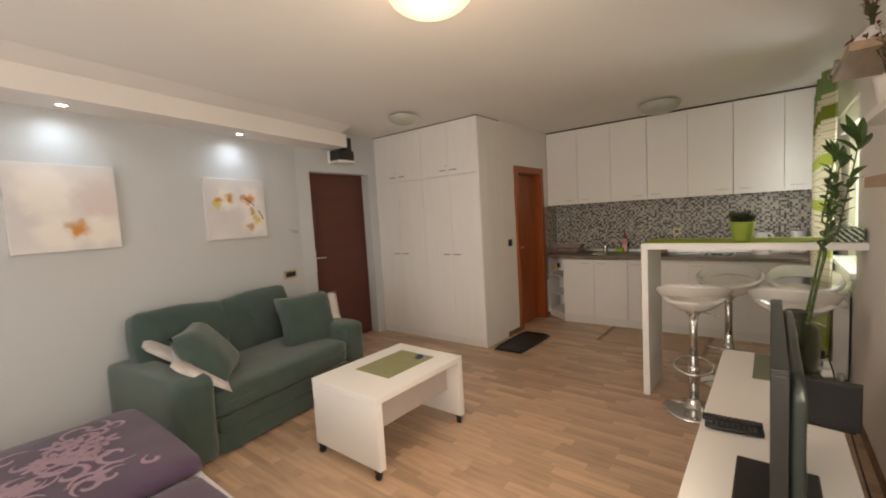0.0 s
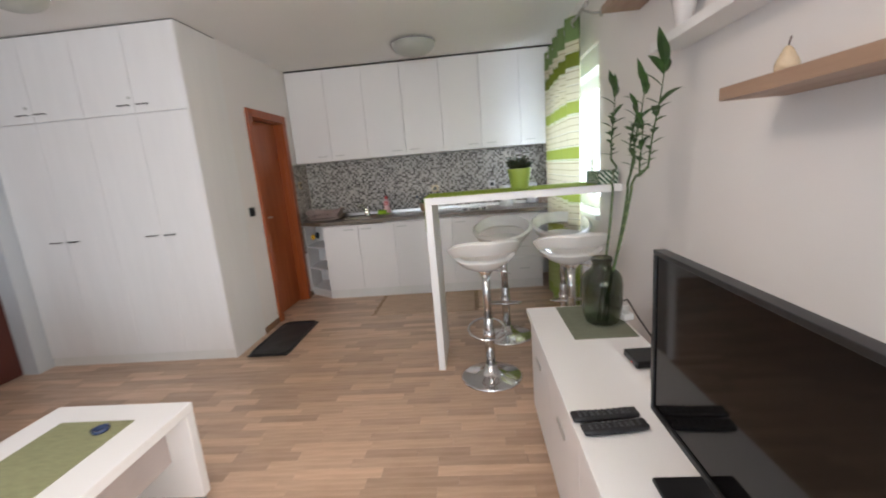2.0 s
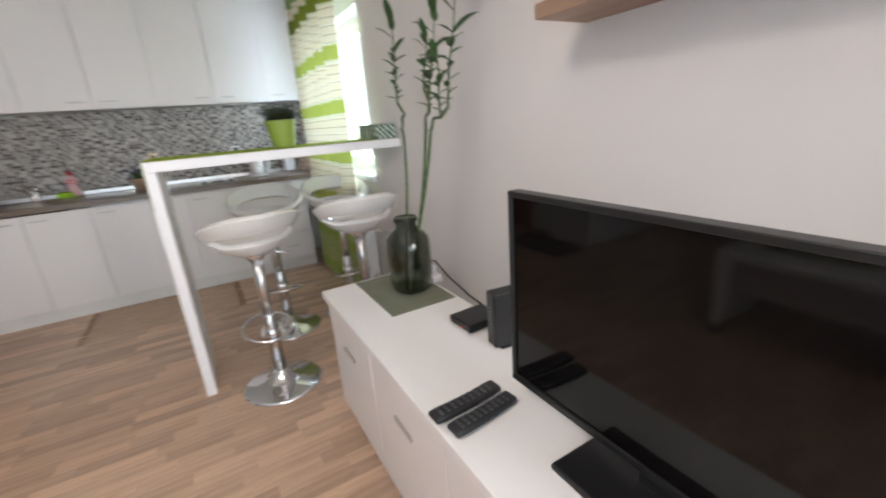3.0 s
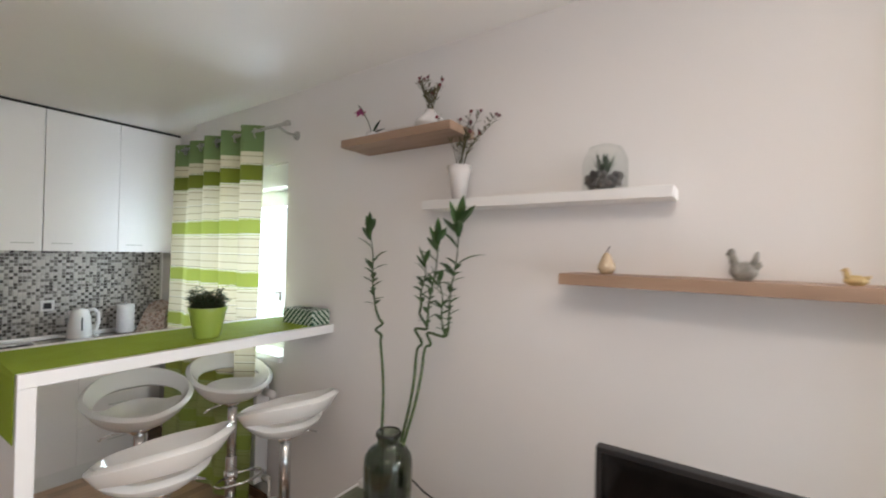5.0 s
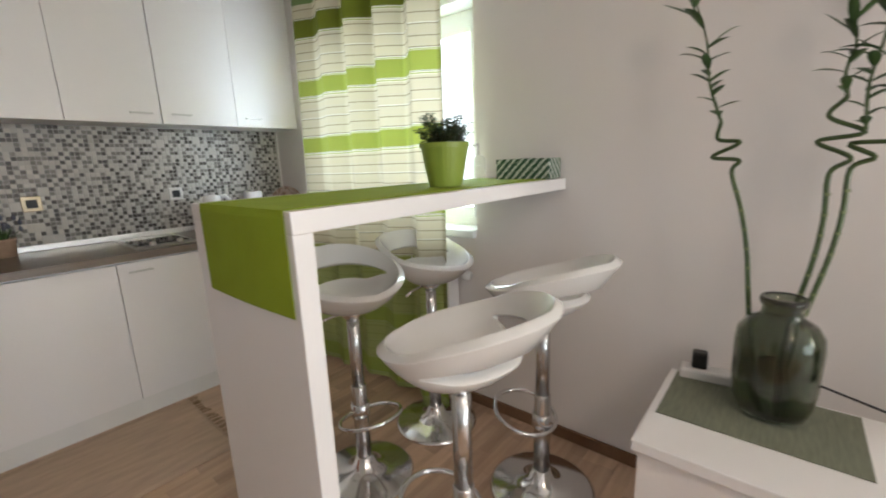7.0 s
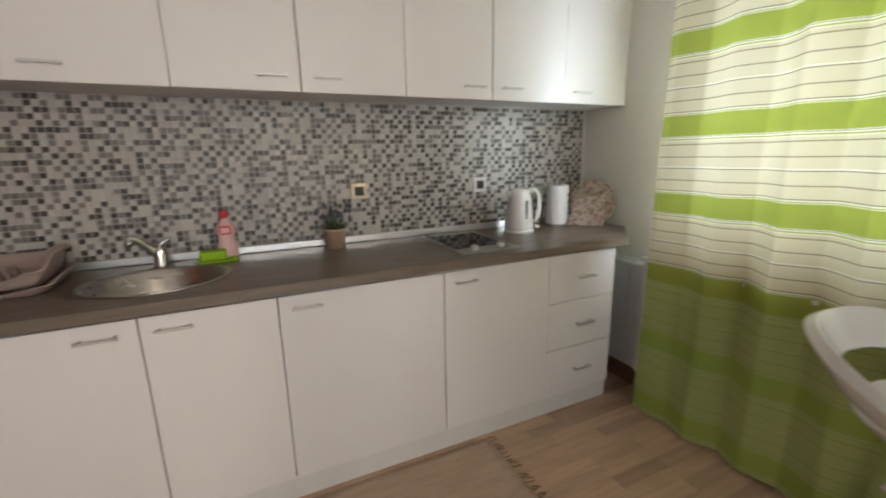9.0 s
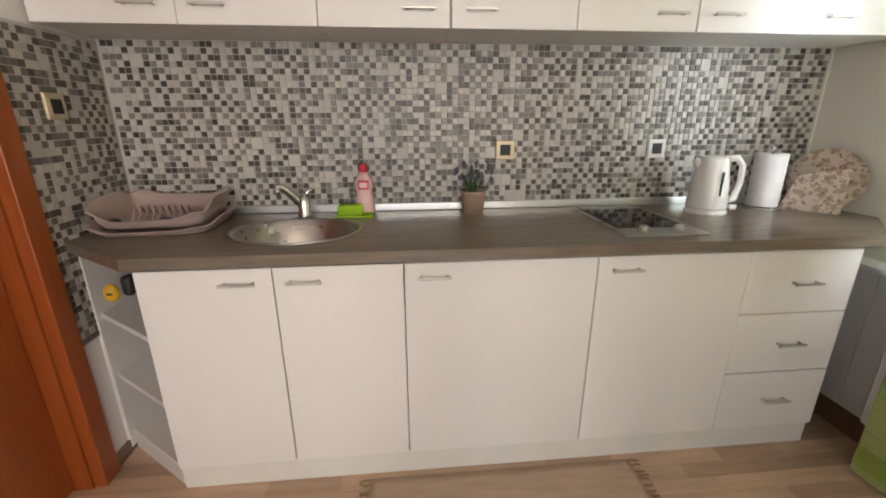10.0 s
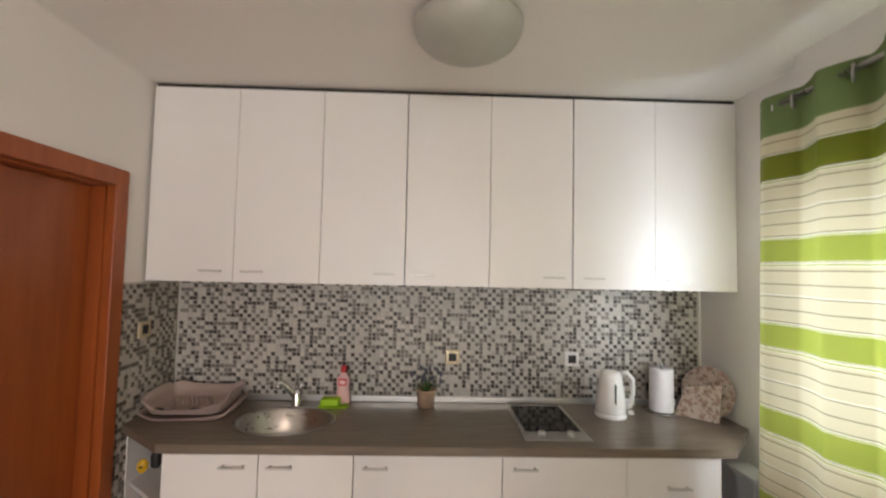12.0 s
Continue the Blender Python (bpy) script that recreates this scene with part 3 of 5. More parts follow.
cover = thing("pipe_cover", (0.64, 5.31, 0.0), "white panelled pipe cover with a cap beside the radiator", "pipe cover")
for k in range(3):
    part("panel", box((-0.035, -0.183 + k * 0.126, 0.105), (0.04, -0.183 + k * 0.126 + 0.123, 0.69), 0.004), RADIATOR, cover)
part("cap", box((-0.065, -0.187, 0.691), (0.042, 0.20, 0.712), 0.004), RADIATOR, cover)
part("base_strip", box((-0.03, -0.185, 0.0), (0.042, 0.195, 0.104), 0.003), SKIRT, cover, "dark brown base strip")
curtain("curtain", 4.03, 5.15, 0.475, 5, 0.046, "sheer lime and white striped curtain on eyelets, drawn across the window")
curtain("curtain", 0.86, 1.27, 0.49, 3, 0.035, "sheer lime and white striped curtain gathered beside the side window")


def curtain_rod(y0, y1, label):
    rod = thing("curtain_rod", (0.475, (y0 + y1) / 2, 2.285), label, "curtain rod")
    w = (y1 - y0) / 2
    part("pole", tube([(0, -w, 0), (0, w, 0)], 0.010, 12), STEEL, rod, smooth=True)
    for s in (-1, 1):
        part("finial", tube([(0, s * w, 0), (0, s * (w + 0.035), 0)], 0.016, 12), STEEL, rod, smooth=True)
        part("bracket", tube([(0, s * (w - 0.06), -0.008), (0.06, s * (w - 0.06), -0.03), (EAST - 0.475 + (0.0 if s < 0 else 0.0), s * (w - 0.06), -0.03)], 0.008, 8), STEEL, rod, smooth=True)
        part("wall_plate", at_pose(lathe([(0, 0), (0.028, 0), (0.024, 0.012), (0, 0.014)], 20), pose(EAST - 0.475, s * (w - 0.06), -0.03, 0, -90, 0)), STEEL, rod, smooth=True)
    return rod


curtain_rod(3.80, 5.09, "satin metal curtain rod on wall brackets")
curtain_rod(-0.35, 1.22, "satin metal curtain rod above the side window")

radiator = thing("radiator", (0.545, 4.63, 0.0), "white enamelled panel radiator below the window", "radiator")
for k in range(14):
    part("section", box((-0.045, -0.58 + k * 0.0835, 0.16), (0.04, -0.58 + k * 0.0835 + 0.078, 0.755), 0.006), RADIATOR, radiator)
part("grille", box((-0.05, -0.59, 0.756), (0.045, 0.60, 0.775), 0.004), RADIATOR, radiator)
part("valve", merge(tube([(0, -0.60, 0.2), (0, -0.66, 0.2)], 0.018, 12), tube([(0, -0.66, 0.2), (0, -0.66, 0.0)], 0.009, 8)), NICKEL, radiator, "metal valve and pipe", True)
part("thermostat", tube([(0, -0.60, 0.71), (-0.0, -0.68, 0.71)], 0.022, 14), RADIATOR, radiator, smooth=True)


# ---- doors ----
door = thing("door_1", (WEST - 0.13, DOOR_Y[0], 0), "closed dark mahogany entry door in a recess", "door", kind="structure")
dw = DOOR_Y[1] - DOOR_Y[0]
part("leaf", box((-0.04, 0.004, 0.006), (0.0, dw - 0.004, DOOR_H - 0.004), 0.003), ENTRY_WOOD, door)
for z0, z1 in ((0.18, 0.95), (1.12, 1.92)):
    part("panel", box((0.001, 0.13, z0), (0.007, dw - 0.13, z1), 0.003), ENTRY_WOOD, door)
part("lock_plate", box((0.001, 0.045, 0.90), (0.008, 0.092, 1.15), 0.003), NICKEL, door, "satin metal lock plate")
part("door_handle", tube([(0.008, 0.068, 1.07), (0.055, 0.068, 1.07), (0.06, 0.09, 1.07), (0.06, 0.19, 1.065)], 0.009, 10), NICKEL, door, "satin metal lever handle", True)
part("key_cylinder", tube([(0.008, 0.068, 0.97), (0.022, 0.068, 0.97)], 0.011, 10), NICKEL, door, smooth=True)

door = thing("door_2", (BATH, 4.626, 0), "closed reddish wooden bathroom door with casing", "door", kind="structure")
part("casing", boxes(((-0.02, 0, 0), (0.022, 0.075, 2.028)), ((-0.02, 0.712, 0), (0.022, 0.787, 2.028)), ((-0.02, 0.075, 1.953), (0.022, 0.712, 2.028)), bevel=0.004), DOOR_WOOD, door)
part("jamb", boxes(((-0.14, 0.065, 0), (-0.02, 0.083, 1.962)), ((-0.14, 0.704, 0), (-0.02, 0.722, 1.962)), ((-0.14, 0.083, 1.945), (-0.02, 0.704, 1.962))), DOOR_WOOD, door)
part("leaf", box((-0.115, 0.085, 0.008), (-0.078, 0.702, 1.943), 0.003), DOOR_WOOD, door)
part("door_handle", tube([(-0.078, 0.14, 1.02), (-0.035, 0.14, 1.02), (-0.03, 0.16, 1.02), (-0.03, 0.25, 1.015)], 0.008, 10), NICKEL, door, "metal lever handle", True)
part("lock_plate", box((-0.077, 0.12, 0.90), (-0.071, 0.16, 1.10), 0.002), NICKEL, door)


# ---- sofa side ----
def handle(parent, at, length=0.11, axis=0, mat=NICKEL):
    x, y, z = at
    d = [0, 0, 0]
    d[axis] = length / 2
    bar = box((x - d[0] - 0.001, y - 0.028, z - 0.0045), (x + d[0] + 0.001, y - 0.021, z + 0.0045), 0.0015)
    for s in (-0.8, 0.8):
        box((x + s * d[0] - 0.003, y - 0.0215, z - 0.003), (x + s * d[0] + 0.003, y, z + 0.003), 0, bar)
    part("handle", bar, mat, parent, "slim metal bar handle")


wardrobe = thing("wardrobe", (-3.07, 4.10, 0), "tall white four-door built-in wardrobe with top boxes", "wardrobe")
X0, X1, YF = -0.795, 0.79, -0.245
part("body", boxes(((X0, YF + 0.022, 0.075), (X1 - 0.002, 0.235, 2.508))), WARDROBE, wardrobe)
part("side_panel", box((X1 - 0.0015, YF, 0.0), (X1 + 0.006, 0.24, 2.508), 0.001), WARDROBE, wardrobe)
part("plinth", box((X0, YF + 0.012, 0), (X1 - 0.002, YF + 0.03, 0.073)), PLINTH, wardrobe)
# solid dark box painted as the shade over the wardrobe
part("top_gap", box((X0, YF + 0.012, 2.5085), (X1, 0.235, 2.5175)), GAP, wardrobe, "dark fill for the shaded gap below the ceiling")
w4 = (X1 - X0 - 0.002) / 4
for k in range(4):
    a, b = X0 + k * w4 + 0.0015, X0 + (k + 1) * w4 - 0.0015
    hx = b - 0.07 if k % 2 == 0 else a + 0.07
    d = part("door", box((a, YF, 0.078), (b, YF + 0.020, 1.917), 0.0015), WARDROBE, wardrobe)
    handle(d, (hx, YF, 1.032), 0.085, 0, DARK_NICKEL)
    d = part("top_door", box((a, YF, 1.922), (b, YF + 0.020, 2.506), 0.0015), WARDROBE, wardrobe)
    handle(d, (hx, YF, 1.978), 0.085, 0, DARK_NICKEL)
for x in (X0 + w4 - 0.045, X0 + 3 * w4 - 0.03):
    part("lock", at_pose(lathe([(0, 0), (0.011, 0), (0.011, 0.008), (0, 0.008)], 14), pose(x, YF, 2.03, 90, 0, 0)), NICKEL, wardrobe, "small metal lock")


def painted(name, flowers):
    """Soft painted blossoms on a pale ground, blended by distance from each bloom."""
    m = material(name, (0.74, 0.71, 0.70), 0.9, vary=0.03, scale=2.0, bump=0.2, fine=420, second=(0.60, 0.58, 0.60))
    n, link = m.node_tree.nodes, m.node_tree.links.new
    b = n["Principled BSDF"]
    colour = b.inputs["Base Color"].links[0].from_socket
    coord, wobble = n.new("ShaderNodeTexCoord"), n.new("ShaderNodeTexNoise")
    wobble.inputs["Scale"].default_value = 14
    link(coord.outputs["Object"], wobble.inputs[0])
    shift = n.new("ShaderNodeVectorMath")
    shift.operation = "MULTIPLY_ADD"
    link(wobble.outputs["Color"], shift.inputs[0])
    shift.inputs[1].default_value, shift.inputs[2].default_value = (0, 0.10, 0.10), (0, -0.05, -0.05)
    moved = n.new("ShaderNodeVectorMath")
    link(coord.outputs["Object"], moved.inputs[0])
    link(shift.outputs[0], moved.inputs[1])
    for y, z, r, paint in flowers:
        far, near, mix = n.new("ShaderNodeVectorMath"), n.new("ShaderNodeMapRange"), n.new("ShaderNodeMix")
        far.operation, mix.data_type, near.interpolation_type = "DISTANCE", "RGBA", "SMOOTHSTEP"
        link(moved.outputs[0], far.inputs[0])
        far.inputs[1].default_value = (0.032, y, z)
        near.inputs[1].default_value, near.inputs[2].default_value, near.inputs[3].default_value, near.inputs[4].default_value = r * 0.35, r, 0.9, 0.0
        link(far.outputs["Value"], near.inputs[0])
        link(near.outputs[0], mix.inputs["Factor"])
        link(colour, mix.inputs["A"])
        mix.inputs["B"].default_value = rgb(paint)
        colour = mix.outputs["Result"]
    link(colour, b.inputs["Base Color"])
    return m


def painting(y, w, h, z, flowers, label):
    ob = thing("canvas_painting", on_wall(0, y, z).translation, label, "painting", "paintings over the sofa", turn=10)
    part("canvas", box((0.002, -w / 2, -h / 2), (0.032, w / 2, h / 2), 0.003), painted("painted_orchids", flowers), ob)
    if len(flowers) > 6:
        twigs = tube([(0.0325, 0.07, 0.10), (0.0325, 0.13, 0.07), (0.0325, 0.18, 0.03)], 0.0045, 4)
        part("twig", tube([(0.0325, 0.22, -0.02), (0.0325, 0.25, -0.06), (0.0325, 0.265, -0.10)], 0.004, 4), TWIG, ob, "dark painted twig")
        part("twig", twigs, TWIG, ob, "dark painted twig")


CREAM_PAINT, ROSE_PAINT, AMBER, OCHRE, YELLOW_PAINT = (0.82, 0.77, 0.73), (0.66, 0.56, 0.55), (0.62, 0.24, 0.05), (0.56, 0.34, 0.18), (0.66, 0.52, 0.12)
painting(-1.995, 0.585, 0.57, 1.665, [(-0.10, 0.10, 0.22, CREAM_PAINT), (0.18, 0.05, 0.20, ROSE_PAINT), (-0.05, -0.16, 0.18, CREAM_PAINT), (0.16, -0.16, 0.16, CREAM_PAINT), (0.05, -0.13, 0.085, OCHRE), (0.05, -0.15, 0.05, AMBER)],
         "square canvas with a large pale orchid blurred on white")
painting(-0.755, 0.60, 0.545, 1.645, [(-0.10, 0.09, 0.14, CREAM_PAINT), (0.14, 0.08, 0.16, CREAM_PAINT), (0.16, -0.12, 0.17, CREAM_PAINT), (-0.20, 0.05, 0.06, YELLOW_PAINT), (-0.17, 0.09, 0.05, AMBER), (-0.07, 0.10, 0.065, OCHRE), (-0.065, 0.09, 0.04, AMBER),
                                     (0.07, 0.10, 0.05, OCHRE), (0.13, 0.09, 0.06, AMBER), (0.16, -0.03, 0.05, OCHRE), (0.20, -0.10, 0.06, YELLOW_PAINT), (0.12, -0.17, 0.06, OCHRE)],
         "square canvas with pale orchid sprays on white")

switch = thing("light_switch", on_wall(0, -0.19, 0.95).translation, "wide metal-framed light switch with dark keys on the wall", "switch", turn=10)
part("frame", box((0.001, -0.085, -0.045), (0.010, 0.085, 0.045), 0.004), GOLD, switch)
part("keys", box((0.010, -0.062, -0.026), (0.014, 0.062, 0.026), 0.002), BLACK_MAT, switch, "dark keys")
hook = thing("wall_hook", on_wall(0, -0.11, 1.41).translation, "small thin metal key hook on the wall", "hook", turn=10)
part("rail", tube([(0.012, -0.07, 0.012), (0.014, 0.0, 0.0), (0.016, 0.07, -0.006)], 0.004, 8), NICKEL, hook, smooth=True)
for y, z in ((-0.01, 0.01), (0.02, 0.0), (0.05, -0.004)):
    part("peg", box((0.0, y, z - 0.03), (0.018, y + 0.006, z), 0.001), NICKEL, hook)

sofa = thing("sofa", (-3.147, 1.71, 0), "green-grey fabric two-seat sofa bed with tufted cushions", "sofa", turn=8)
part("base", at_pose(soft((0.86, 1.38, 0.24), 0.02), pose(0.0, 0, 0.155)), SOFA, sofa, smooth=True)
for z, h in ((0.082, 0.13), (0.200, 0.10)):
    part("drawer_front", at_pose(soft((0.05, 1.17, h), 0.012), pose(0.448, 0, z)), SOFA, sofa, smooth=True)
seat = part("seat_cushion", at_pose(soft((0.86, 1.18, 0.18), 0.035, 0.012, 17, 0.02), pose(0.045, 0, 0.345)), SOFA, sofa, smooth=True)
for k in range(3):
    for s in (-1, 0, 1):
        part("tuft", at_pose(lathe([(0, 0.004), (0.012, 0.003), (0.018, -0.006)], 12), pose(-0.19 + 0.20 * k, s * 0.32, 0.432)), SOFA, seat, smooth=True)
part("front_seam", tube([(0.480, -0.56, 0.345), (0.483, 0.0, 0.345), (0.480, 0.56, 0.345)], 0.005, 6), SOFA, seat, "stitched front seam")
for s in (-1, 1):
    part("armrest", at_pose(soft((0.98, 0.23, 0.56), 0.05, 0.008), pose(-0.02, s * 0.70, 0.285)), SOFA, sofa, smooth=True)
    cushion_back = part("back_cushion", at_pose(soft((0.17, 0.65, 0.46), 0.035, 0.026, 13), pose(-0.31, s * 0.32 - 0.05, 0.65, s * 3, -14, 0)), SOFA, sofa, smooth=True)
    for k in (-1, 1):
        part("button", at_pose(lathe([(0, 0.006), (0.010, 0.004), (0.014, -0.004)], 12), pose(-0.180, s * 0.32 - 0.05 + k * 0.12, 0.69, 0, 76, 0)), SOFA, cushion_back, smooth=True)
part("backrest", at_pose(soft((0.12, 1.36, 0.52), 0.04), pose(-0.39, 0, 0.40)), SOFA, sofa, smooth=True)
for s in (-1, 1):
    for k in (-1, 1):
        part("leg", box((k * 0.38 - 0.025, s * 0.64 - 0.025, 0), (k * 0.38 + 0.025, s * 0.64 + 0.025, 0.03)), BLACK_MAT, sofa)


def cushion(m, w, h, t, mat, label):
    ob = part("cushion", pillow(w, h, t), mat, smooth=True)
    ob.matrix_world = m
    tagged(ob, label, "cushion", "cushions on the sofa")


cushion(pose(-3.09, 2.20, 0.625, 0, -66, 172), 0.47, 0.51, 0.14, SOFA, "green-grey square cushion leaning on the sofa back")
cushion(pose(-3.16, 2.37, 0.61, 0, -66, 165), 0.42, 0.42, 0.09, CREAM_CLOTH, "cream cushion behind a green one on the sofa")
cushion(pose(-2.92, 1.29, 0.62, 50, 0, 143), 0.47, 0.46, 0.19, SOFA, "plump green-grey cushion leaning on the sofa arm")
cushion(pose(-3.24, 1.15, 0.605, 38, 0, 165), 0.40, 0.38, 0.06, CREAM_CLOTH, "cream cushion tucked behind a green one on the arm")
cushion(pose(-2.84, 1.205, 0.535, 36, 0, 160), 0.46, 0.40, 0.05, CREAM_CLOTH, "pale patterned cushion under the plump green one")

table = thing("coffee_table", (-1.84, 1.985, 0), "white coffee table on black castors with an open side", "table")
TX, TY, TH = 0.30, 0.405, 0.49
part("tabletop", box((-TX, -TY, TH - 0.04), (TX, TY, TH), 0.003), WHITE_BOARD, table)
for s in (-1, 1):
    part("side_panel", box((-TX + 0.001, s * TY - s * 0.001, 0.065), (TX - 0.001, s * (TY - 0.045), TH - 0.0405), 0.002), WHITE_BOARD, table)
part("apron", box((0.17, -TY + 0.046, 0.24), (0.19, TY - 0.046, TH - 0.041)), EDGE, table, "grey inner panel")
part("apron", box((-0.27, -TY + 0.046, 0.16), (-0.25, TY - 0.046, TH - 0.041)), WHITE_BOARD, table)
for sx in (-1, 1):
    for sy in (-1, 1):
        c = part("castor", at_pose(lathe([(0, -0.012), (0.024, -0.012), (0.027, 0), (0.024, 0.012), (0, 0.012)], 18), pose(sx * 0.262, sy * 0.385, 0.027, 0, 90, 20)), BLACK, table, "black castor", True)
        part("bracket", box((sx * 0.262 - 0.018, sy * 0.385 - 0.018, 0.045), (sx * 0.262 + 0.018, sy * 0.385 + 0.018, 0.066), 0.003), BLACK, c)
placemat = part("placemat", box((-2.0, 1.825, TH + 0.0005), (-1.69, 2.265, TH + 0.004), 0.001), MAT_GREEN)
tagged(placemat, "olive woven placemat on the coffee table", "placemat")
coaster = part("coaster", at_pose(lathe([(0, 0), (0.028, 0), (0.030, 0.012), (0.022, 0.012), (0.02, 0.004), (0, 0.004)], 20), pose(-1.77, 2.20, TH + 0.0045)), material("dark_blue_glass", (0.03, 0.05, 0.12), 0.1), smooth=True)
tagged(coaster, "tiny dark blue glass dish on the placemat", "dish")

bed = thing("bed", (-1.83, -0.19, 0), "low double bed with white sheet, partly in view", "bed")
part("frame", box((-0.82, -1.0, 0.0), (0.82, 0.98, 0.20), 0.01), WHITE_BOARD, bed)
part("mattress", at_pose(soft((1.62, 1.98, 0.24), 0.05), pose(0, -0.01, 0.325)), SHEET, bed, smooth=True)


def scrolls(parent, hx, hy, z, seed, size):
    """Printed scrolls and blossoms lying a hair above the puffed cloth."""
    cx, cy = 0.0, 0.05
    rnd, bm = random.Random(seed), bmesh.new()
    for k in range(34):
        x, y, turn, s = cx + rnd.uniform(-0.8, 0.8) * size, cy + rnd.uniform(-0.6, 0.5) * size, rnd.random() * math.tau, rnd.uniform(0.05, 0.11)
        spin = rnd.choice((-1, 1))
        pts = [Vector((x + s * math.exp(-0.28 * t) * math.cos(turn + spin * t), y + s * math.exp(-0.28 * t) * math.sin(turn + spin * t), z + 0.00006 * k)) for t in [q * 0.35 for q in range(18)]]
        for i, (p, q) in enumerate(zip(pts, pts[1:])):
            side = (q - p).normalized().cross(Vector((0, 0, 1))) * 0.013 * math.sin(math.pi * (i + 1) / 19)
            side2 = (q - p).normalized().cross(Vector((0, 0, 1))) * 0.013 * math.sin(math.pi * (i + 2) / 19)
            bm.faces.new([bm.verts.new(v) for v in (p - side, p + side, q + side2, q - side2)])
    for k in range(6):
        x, y = cx + rnd.uniform(-0.5, 0.5) * size, cy + rnd.uniform(-0.3, 0.3) * size
        for j in range(6):
            a = j * math.tau / 6
            own = bmesh.new()
            bmesh.ops.create_circle(own, cap_ends=True, segments=10, radius=0.03)
            merge(bm, at_pose(own, pose(x + 0.04 * math.cos(a), y + 0.04 * math.sin(a), z + 0.0025 + 0.0003 * k + 0.00004 * (j + 1), 0, 0, math.degrees(a)) @ Matrix.Diagonal((1, 0.5, 1, 1))))
    for v in bm.verts:
        v.co.z += 0.012 * max(0, 1 - (v.co.x / hx) ** 2) * max(0, 1 - (v.co.y / hy) ** 2)
    tagged(part("print", bm, LILAC, parent, "lilac printed scrolls"), kind="stuff")


for x0, x1, y0, y1, seed, label in ((-2.62, -1.71, 0.02, 0.775, 12, "folded purple duvet with lilac scroll print on the bed"), (-1.62, -1.06, -0.20, 0.715, 15, "second purple duvet with lilac scroll print on the bed")):
    cover = thing("folded_duvet", ((x0 + x1) / 2, (y0 + y1) / 2, 0.447), label, "duvet", "duvets on the bed")
    part("cloth", at_pose(soft((x1 - x0, y1 - y0, 0.075), 0.032, 0.012, 11), pose(0, 0, 0.037)), PURPLE, cover, smooth=True)
    scrolls(cover, (x1 - x0) / 2, (y1 - y0) / 2, 0.0775, seed, min(0.40, (x1 - x0) * 0.42))


# ---- ceiling lamps ----
def ceiling_lamp(at, radius, drop, mat, label):
    ob = thing("ceiling_lamp", at, label, "ceiling lamp", "ceiling lamps")
    part("base", lathe([(0, 0), (radius * 0.55, 0), (radius * 0.55, -0.02), (0, -0.02)], 28), WHITE_BOARD, ob)
    part("shade", lathe([(radius * math.cos(a), -0.022 - drop * math.sin(a)) for a in [k * math.pi / 2 / 10 for k in range(11)]] + [], 40), mat, ob, smooth=True)
    for k in range(3):
        a = k * math.tau / 3 + 0.6
        part("clip", box((radius * math.cos(a) - 0.008, radius * math.sin(a) - 0.008, -0.032), (radius * math.cos(a) + 0.008, radius * math.sin(a) + 0.008, -0.012), 0.002), CHROME, ob)


ceiling_lamp((-0.755, 4.97, CEIL), 0.20, 0.11, LAMP_OFF, "unlit frosted glass bowl ceiling lamp over the kitchen")
ceiling_lamp((-2.78, 3.28, CEIL), 0.15, 0.08, LAMP_OFF, "unlit frosted glass bowl ceiling lamp by the wardrobe")
ceiling_lamp((LAMP.x, LAMP.y, CEIL), 0.20, 0.11, LAMP_ON, "lit warm glass bowl ceiling lamp")


# ---- television side ----
unit = thing("tv_unit", (0.16, 2.0, 0), "long low white gloss television unit", "tv unit")
UY0, UY1, UZ = -1.0, 1.025, 0.585
part("body", boxes(((-0.185, UY0 + 0.01, 0.0), (0.20, UY1 - 0.01, UZ - 0.031))), WHITE_BOARD, unit)
part("top", box((-0.225, UY0, UZ - 0.030), (0.21, UY1, UZ), 0.003), WHITE_BOARD, unit)
for k in range(4):
    a, b = UY1 - 0.012 - (k + 1) * 0.5005 + 0.004, UY1 - 0.012 - k * 0.5005
    for z0, z1 in ((0.03, 0.55),):
        d = part("drawer", box((-0.207, a, z0), (-0.187, b, z1), 0.002), GLOSS_BOARD, unit)
        part("handle", boxes(((-0.215, (a + b) / 2 - 0.06, z1 - 0.165), (-0.208, (a + b) / 2 + 0.06, z1 - 0.145)), bevel=0.003), NICKEL, d, "recessed metal grip")

tv = thing("television", (0.165, 1.61, UZ), "flat black television switched off on a stand", "television")
part("bezel", boxes(((-0.012, -0.39, 0.05), (0.02, 0.39, 0.068)), ((-0.012, -0.39, 0.505), (0.02, 0.39, 0.518)), ((-0.012, -0.39, 0.068), (0.02, -0.377, 0.505)), ((-0.012, 0.377, 0.068), (0.02, 0.39, 0.505)), bevel=0.002), BLACK, tv)
part("screen", box((-0.007, -0.377, 0.068), (0.018, 0.377, 0.505)), SCREEN, tv, "glossy dark screen")
part("casing", at_pose(soft((0.034, 0.75, 0.42), 0.014), pose(0.036, 0, 0.28)), TV_BACK, tv, smooth=True)
part("neck", box((0.0, -0.05, 0.012), (0.03, 0.05, 0.12), 0.004), BLACK, tv)
part("stand_base", box((-0.10, -0.17, 0.0), (0.11, 0.17, 0.014), 0.005), BLACK, tv)


